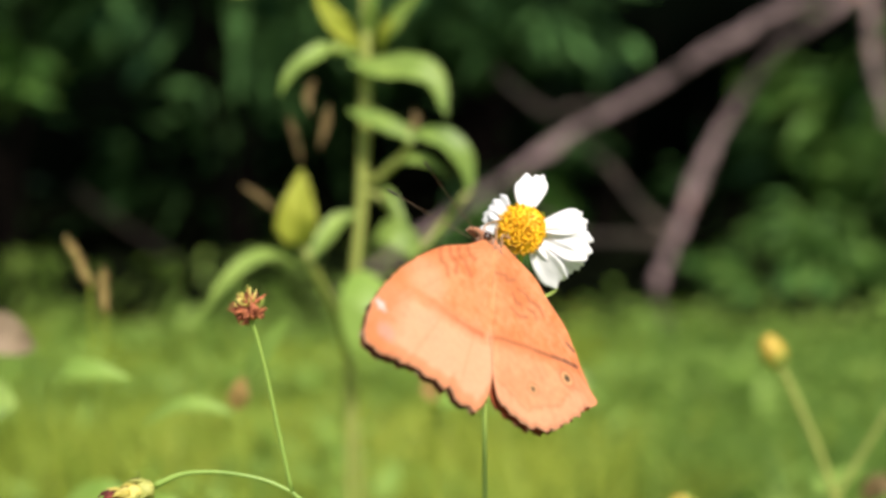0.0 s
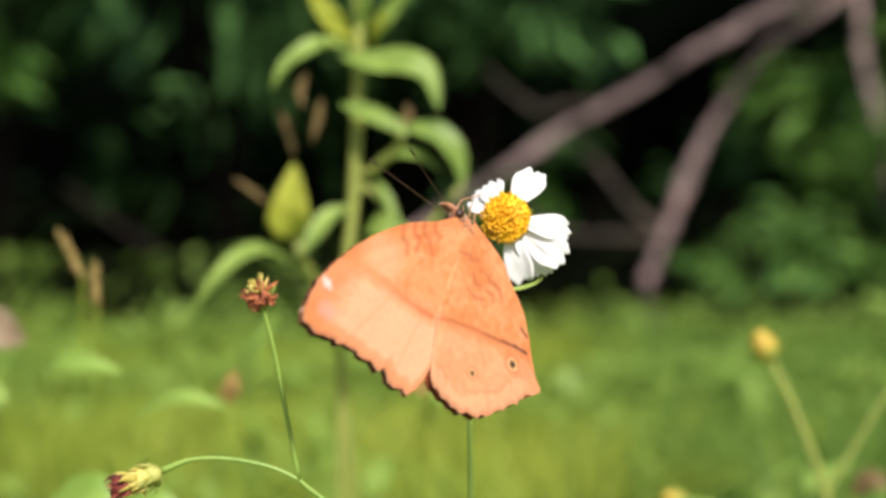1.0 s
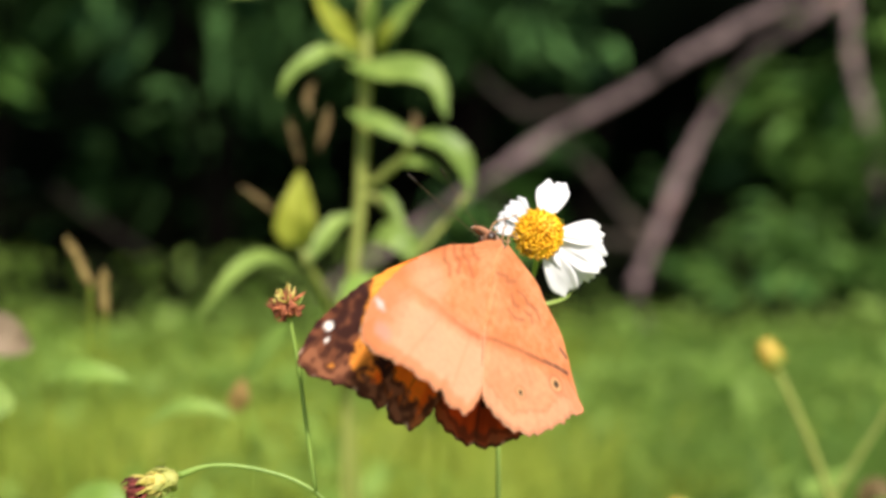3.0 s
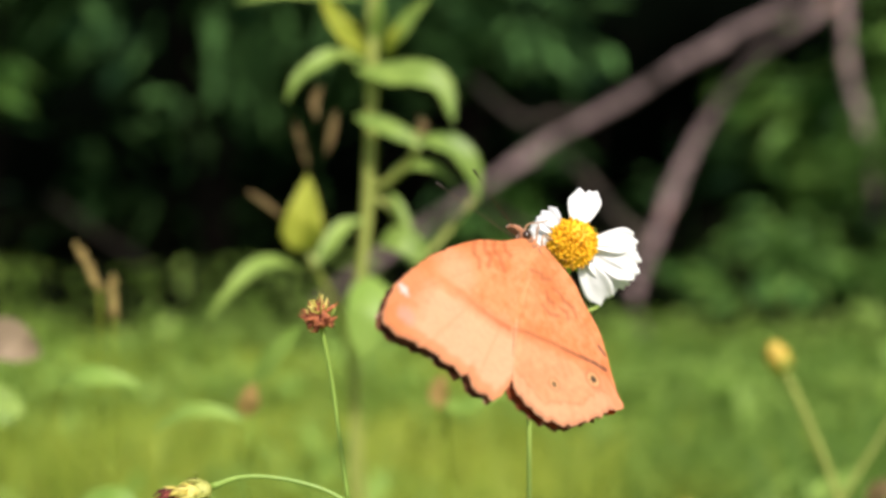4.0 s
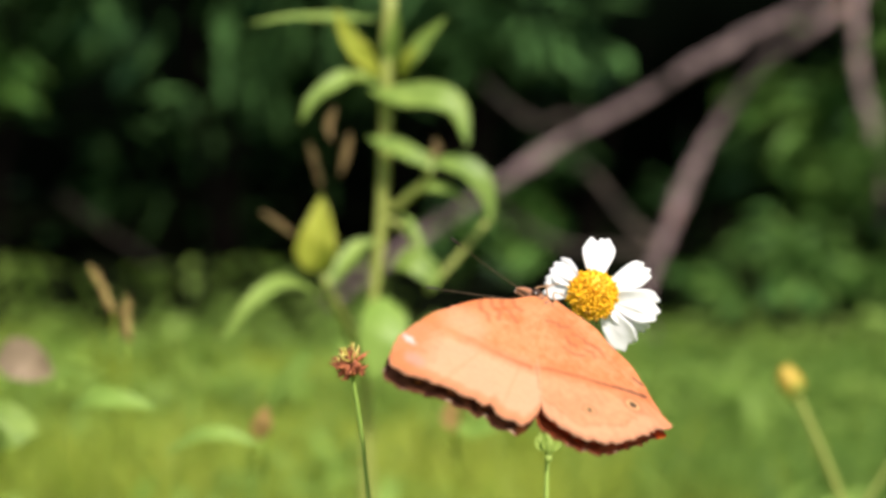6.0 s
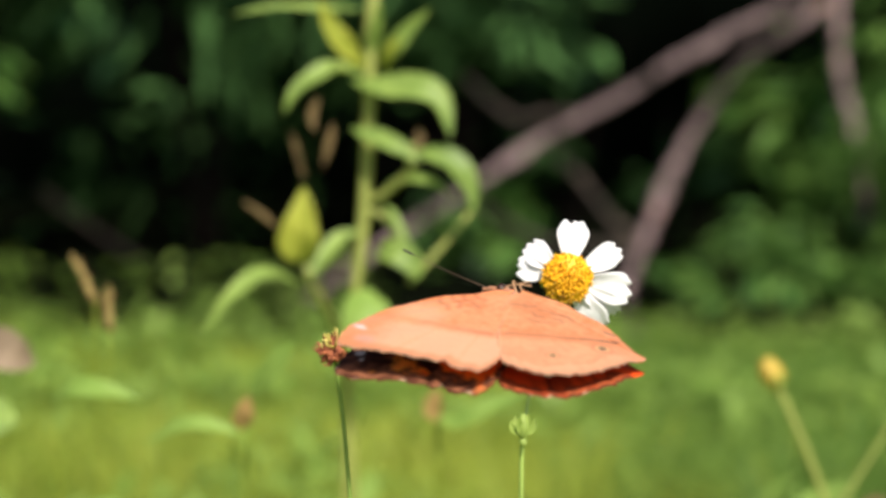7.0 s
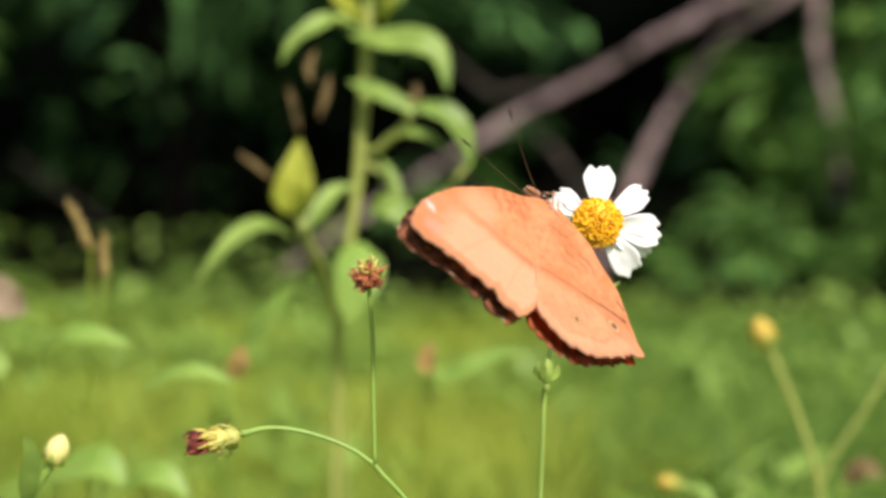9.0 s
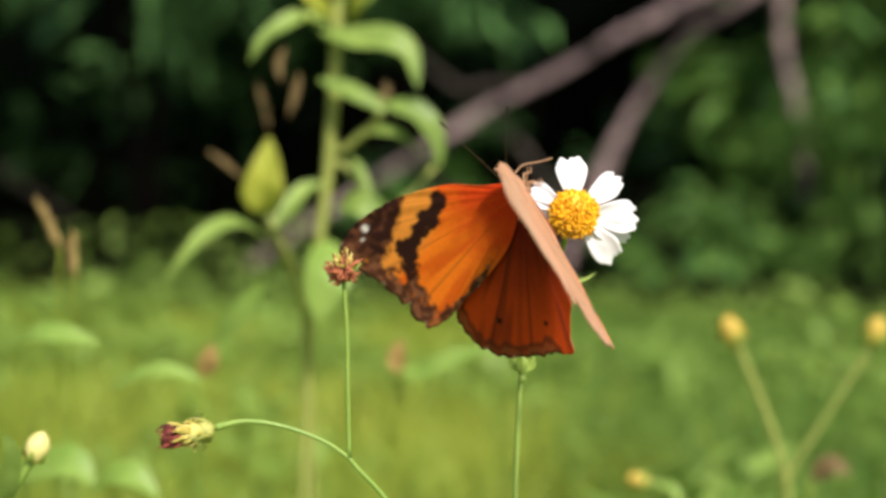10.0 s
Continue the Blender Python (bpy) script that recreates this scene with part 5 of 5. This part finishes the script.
    walk(SPENT, [
        (0, pose(0.04846, 0.34500, -0.02040, 0, -9.000, 0)),
        (0.5, pose(0.04538, 0.34500, -0.02227, 0, -8.000, 0)),
        (1, pose(0.04471, 0.34500, -0.02135, 0, -8.000, 0)),
        (1.5, pose(0.03620, 0.34500, -0.02354, 0, -7.000, 0)),
        (2, pose(0.02989, 0.34500, -0.02551, 0, -6.000, 0)),
        (2.5, pose(0.02295, 0.34500, -0.02557, 0, -5.000, 0)),
        (2.7, pose(0.02281, 0.34500, -0.02415, 0, -5.000, 0)),
        (3.8, pose(0.02795, 0.34500, -0.02434, 0, -5.500, 0)),
        (4, pose(0.02550, 0.34500, -0.02658, 0, -5.000, 0)),
        (4.5, pose(0.02675, 0.34500, -0.02548, 0, -5.000, 0)),
        (5, pose(0.02075, 0.34500, -0.02741, 0, -4.000, 0)),
        (5.2, pose(0.02095, 0.34500, -0.02753, 0, -4.000, 0)),
        (6.3, pose(0.02103, 0.34500, -0.02805, 0, -4.000, 0)),
        (6.5, pose(0.02110, 0.34500, -0.02726, 0, -4.000, 0)),
        (7, pose(0.01371, 0.34500, -0.02902, 0, -3.000, 0)),
        (7.5, pose(0.00744, 0.34500, -0.02952, 0, -2.000, 0)),
        (8, pose(0.00065, 0.34500, -0.03068, 0, -1.000, 0)),
        (8.5, pose(-0.00188, 0.34500, -0.03139, 0, -0.500, 0)),
        (9, pose(-0.00447, 0.34500, -0.03000, 0, -0.000, 0)),
        (9.5, pose(-0.00370, 0.34500, -0.03003, 0, -0.000, 0)),
        (10, pose(-0.00433, 0.34500, -0.02830, 0, -0.000, 0)),
    ])
    walk(FLY, [
        (0, pose(0.01268, 0.35301, 0.39902, -128.37, -50.08, -174.99)),
        (0.1, pose(0.01675, 0.35403, 0.39968, -131.26, -51.78, 186.88)),
        (0.2, pose(0.01624, 0.35450, 0.40060, -138.18, -50.53, 188.25)),
        (0.3, pose(0.01464, 0.35518, 0.40091, -131.43, -51.87, 185.35)),
        (0.4, pose(0.01531, 0.35559, 0.39843, -129.79, -49.90, 188.65)),
        (0.5, pose(0.01868, 0.35479, 0.40026, -128.65, -49.53, 191.24)),
        (0.6, pose(0.01669, 0.35534, 0.40089, -145.11, -49.36, -165.31)),
        (0.8, pose(0.00474, 0.35713, 0.40035, -147.36, -53.10, -168.01)),
        (1, pose(0.00757, 0.35883, 0.40144, -141.17, -57.28, -171.54)),
        (1.5, pose(0.00612, 0.35989, 0.40195, -161.55, -60.21, -153.23)),
        (2, pose(0.00762, 0.36016, 0.40030, -152.69, -58.49, -159.66)),
        (2.3, pose(0.00684, 0.35949, 0.39812, -145.80, -59.26, -165.09)),
        (2.4, pose(0.00645, 0.35971, 0.39861, -139.81, -57.50, -169.39)),
        (2.5, pose(0.00753, 0.36031, 0.40015, -155.51, -57.16, -162.11)),
        (2.6, pose(0.00611, 0.35679, 0.39763, -174.10, -58.12, -166.27)),
        (2.7, pose(0.00829, 0.35531, 0.39946, -176.70, -58.01, -158.84)),
        (2.9, pose(0.00896, 0.35585, 0.39976, -156.60, -56.24, -169.21)),
        (3.1, pose(0.00954, 0.35632, 0.40004, -139.02, -54.69, -178.28)),
        (3.8, pose(0.00996, 0.35665, 0.40023, -126.45, -53.59, 175.24)),
        (4, pose(0.01253, 0.35675, 0.39958, -123.86, -53.34, 172.28)),
        (4.5, pose(0.01279, 0.35806, 0.40102, -122.40, -53.45, 169.37)),
        (5, pose(0.01159, 0.35545, 0.40068, -111.72, -49.03, 163.27)),
        (5.2, pose(0.01249, 0.35530, 0.40025, -110.00, -47.31, 161.48)),
        (6.3, pose(0.01079, 0.35395, 0.39736, -102.51, -26.09, 148.99)),
        (6.5, pose(0.00913, 0.35323, 0.39829, -96.25, -21.06, 142.02)),
        (7, pose(0.00893, 0.35707, 0.39679, -101.69, -13.72, 144.26)),
        (7.1, pose(0.01137, 0.35749, 0.39681, -93.15, -13.75, 138.97)),
        (7.2, pose(0.01079, 0.36174, 0.39906, -93.41, -20.92, 140.60)),
        (7.3, pose(0.01122, 0.36303, 0.39573, -94.84, -15.23, 139.35)),
        (7.4, pose(0.01203, 0.35923, 0.39730, -99.04, -13.39, 138.17)),
        (7.5, pose(0.01181, 0.35815, 0.39662, -93.75, -11.87, 135.58)),
        (7.8, pose(0.01419, 0.36077, 0.39772, -97.47, -4.19, 126.72)),
        (8, pose(0.01296, 0.36038, 0.39648, -88.54, -6.26, 131.58)),
        (8.2, pose(0.01150, 0.36062, 0.39712, -89.79, -10.15, 136.35)),
        (8.3, pose(0.01134, 0.35971, 0.39687, -88.56, -18.13, 141.61)),
        (8.4, pose(0.01046, 0.35529, 0.39925, -90.94, -27.61, 147.03)),
        (8.5, pose(0.01150, 0.35723, 0.39900, -91.46, -36.98, 147.75)),
        (8.6, pose(0.01160, 0.35498, 0.40048, -95.89, -42.39, 152.69)),
        (8.7, pose(0.01270, 0.36006, 0.39727, -90.85, -42.20, 152.06)),
        (8.8, pose(0.01060, 0.35836, 0.39976, -94.37, -41.24, 164.69)),
        (8.9, pose(0.01269, 0.36054, 0.39943, -94.79, -44.10, 156.18)),
        (9, pose(0.01270, 0.36076, 0.40000, -99.04, -48.34, 154.96)),
        (9.1, pose(0.01117, 0.36217, 0.39796, -96.34, -48.95, 153.59)),
        (9.2, pose(0.00645, 0.35895, 0.39581, -87.05, -45.92, 147.50)),
        (9.3, pose(0.01103, 0.35893, 0.40084, -97.11, -57.41, 151.48)),
        (9.4, pose(0.01315, 0.35709, 0.40342, -107.23, -60.36, 161.07)),
        (9.5, pose(0.01401, 0.35903, 0.40309, -106.72, -57.68, 156.89)),
        (9.6, pose(0.01105, 0.35594, 0.40141, -101.27, -50.86, 158.38)),
        (9.7, pose(0.02442, 0.35669, 0.40737, -143.05, -69.18, 156.35)),
        (9.8, pose(0.01192, 0.35869, 0.40355, -165.25, -54.40, 177.58)),
        (9.9, pose(0.01289, 0.35837, 0.40531, -156.68, -54.23, 178.86)),
        (10, pose(0.01198, 0.35931, 0.40486, -168.37, -58.45, 176.13)),
    ])
    # the antennae swing about their roots: seconds and the way they point
    for feeler, s, ways in zip(FEELERS, (-1, 1), (
            ((0, 21, -6, 6), (1.5, 18, -9.5, 9.5), (2.7, 19, -10, 6), (3.8, 17, -10, 11), (4.5, 18.6, -8, 9.8), (5.2, 16, -11, 11), (6.5, 19, -5, 11), (7, 20, -6, 8), (7.1, 21.5, -6, -2),
             (7.2, 11, -5, -19), (7.3, 15, -10, -13), (7.4, 19, -8, 0), (7.5, 20.5, -6, 7), (8, 21.7, -2.2, 5.5), (8.5, 14.3, -14.8, 9), (9, 17, -12, 9), (10, 14.5, -16, -5)),
            ((0, 24, 7.3, 4), (1.5, 20.3, 0, 9.7), (2.7, 21.7, -1, 6), (3.8, 19.9, -0.8, 10.5), (4.5, 21.6, 5, 6.8), (5.2, 21.6, 6, 8.8), (6.5, 16, 4, 14), (8.5, 11.4, 0, 19.4),
             (8.8, 16.6, 0.6, 15.2), (9, 18.6, -2, 12.6), (10, 17.6, -9, 7)))):
        root = Vector((HEAD[0] + 0.0008, s * 0.0007, HEAD[1] + 0.0012))
        rest = Vector(ANTENNA[0 if s < 0 else 1]) - root
        walk(feeler, [(t, Matrix.Translation(root) @ rest.rotation_difference(Vector(way)).to_matrix().to_4x4() @ Matrix.Translation(-root)) for t, *way in ways])
    # seconds, how far the right and the left wings are raised open, how far each forewing is swept back, and how much lower the left hindwing hangs
    opening = (
        (0, 1.5, 0.5, -1.7, -1.3, 0.0),
        (0.1, 6.9, 0.5, -2.0, -1.8, 0.0),
        (0.2, 7.3, 0.9, -2.4, -2.2, 0.0),
        (0.3, 7.0, 0.5, -2.7, -3.6, 0.0),
        (0.4, 11.7, 4.8, -2.7, -4.2, 0.0),
        (0.5, 2.9, 1.5, -2.9, -4.2, 0.0),
        (0.6, 2.5, 0.5, -2.5, -2.0, 0.0),
        (0.8, 1.4, 0.6, -1.6, -1.3, 0.0),
        (1, 0.9, 1.1, -0.5, -0.4, 0.0),
        (1.5, 0.5, 1.0, -1.0, -0.8, 0.0),
        (2, 0.5, 1.0, -0.2, -0.1, 0.0),
        (2.3, 0.8, 2.1, -1.0, -0.8, 0.0),
        (2.4, 4.6, 6.6, -1.4, 0.0, 0.0),
        (2.5, 19.2, 3.1, -0.9, -5.6, 0.0),
        (2.6, 58.4, 45.4, -0.2, -1.7, 5.1),
        (2.7, 59.3, 44.0, -0.4, -0.8, 6.1),
        (2.9, 30.0, 22.0, 0.0, -0.7, 3.7),
        (3.1, 9.0, 6.0, 0.3, -0.6, 1.5),
        (3.8, 6.5, 1.0, 0.6, -0.6, 0.0),
        (4, 2.1, 0.9, -0.0, -0.0, 0.0),
        (4.5, 1.7, 0.5, -0.8, -0.7, 0.0),
        (5, 1.3, 0.5, -0.3, -0.3, 0.0),
        (5.2, 1.7, 0.5, -0.4, -0.3, 0.0),
        (6.3, 2.8, 3.2, -0.3, -0.2, 0.0),
        (6.5, 0.4, 4.9, -0.2, -1.7, 4.5),
        (7, 4.2, 3.3, -0.1, -0.2, 0.0),
        (7.1, 1.7, 13.8, 0.5, -1.6, 0.7),
        (7.2, 15.4, 24.4, 11.4, -1.0, 1.7),
        (7.3, 21.4, 21.6, 1.2, -1.4, 2.3),
        (7.4, 9.7, 9.9, 1.3, -0.7, 0.0),
        (7.5, 0.3, 4.7, 2.1, -2.0, 5.2),
        (7.8, 0.6, 6.8, 1.3, -0.4, 0.0),
        (8, 0.4, 9.6, 1.4, -1.4, 1.1),
        (8.2, 0.5, 7.7, 0.5, -0.6, 0.0),
        (8.3, 0.5, 5.7, 0.1, -0.5, 0.0),
        (8.4, 0.5, 1.1, 0.9, 0.8, 4.0),
        (8.5, 0.5, 2.2, 0.6, 1.6, 4.0),
        (8.6, 2.4, 0.5, -0.4, 0.9, 4.0),
        (8.7, 0.5, 8.0, -0.5, -1.5, 0.0),
        (8.8, 3.9, 15.8, -1.2, -2.7, 3.2),
        (8.9, 0.5, 9.1, -0.1, -1.1, 0.0),
        (9, 0.6, 4.2, 0.2, -0.4, 0.0),
        (9.1, 2.0, 10.3, 0.2, -0.1, 0.0),
        (9.2, 11.2, 11.9, 5.7, -0.4, 1.1),
        (9.3, 20.7, 19.5, 4.2, 1.7, -1.5),
        (9.4, 13.0, 10.4, 1.0, -0.6, 0.5),
        (9.5, 3.6, 1.9, 1.6, 1.9, 0.0),
        (9.6, 0.8, 4.6, 3.0, 1.8, 0.0),
        (9.7, 35.5, 31.7, 9.0, 9.4, 0.0),
        (9.8, 63.7, 48.9, 0.2, -0.6, 2.3),
        (9.9, 65.6, 55.3, 0.9, -0.4, 1.5),
        (10, 75.4, 44.4, 4.2, 0.2, 3.7),
    )
    for wing, s, fore in WINGS:
        walk(wing, [(t, pose(0, s * (0.0009 if fore else 0.0011), 0, right - 1.2 if s < 0 else 1.2 - left - (0 if fore else hang), 0, 0) @ pose(0, 0, 0, 0, -(sweep_right if s < 0 else sweep_left) if fore else 0, 0))
                    for t, right, left, sweep_right, sweep_left, hang in opening])


motions()
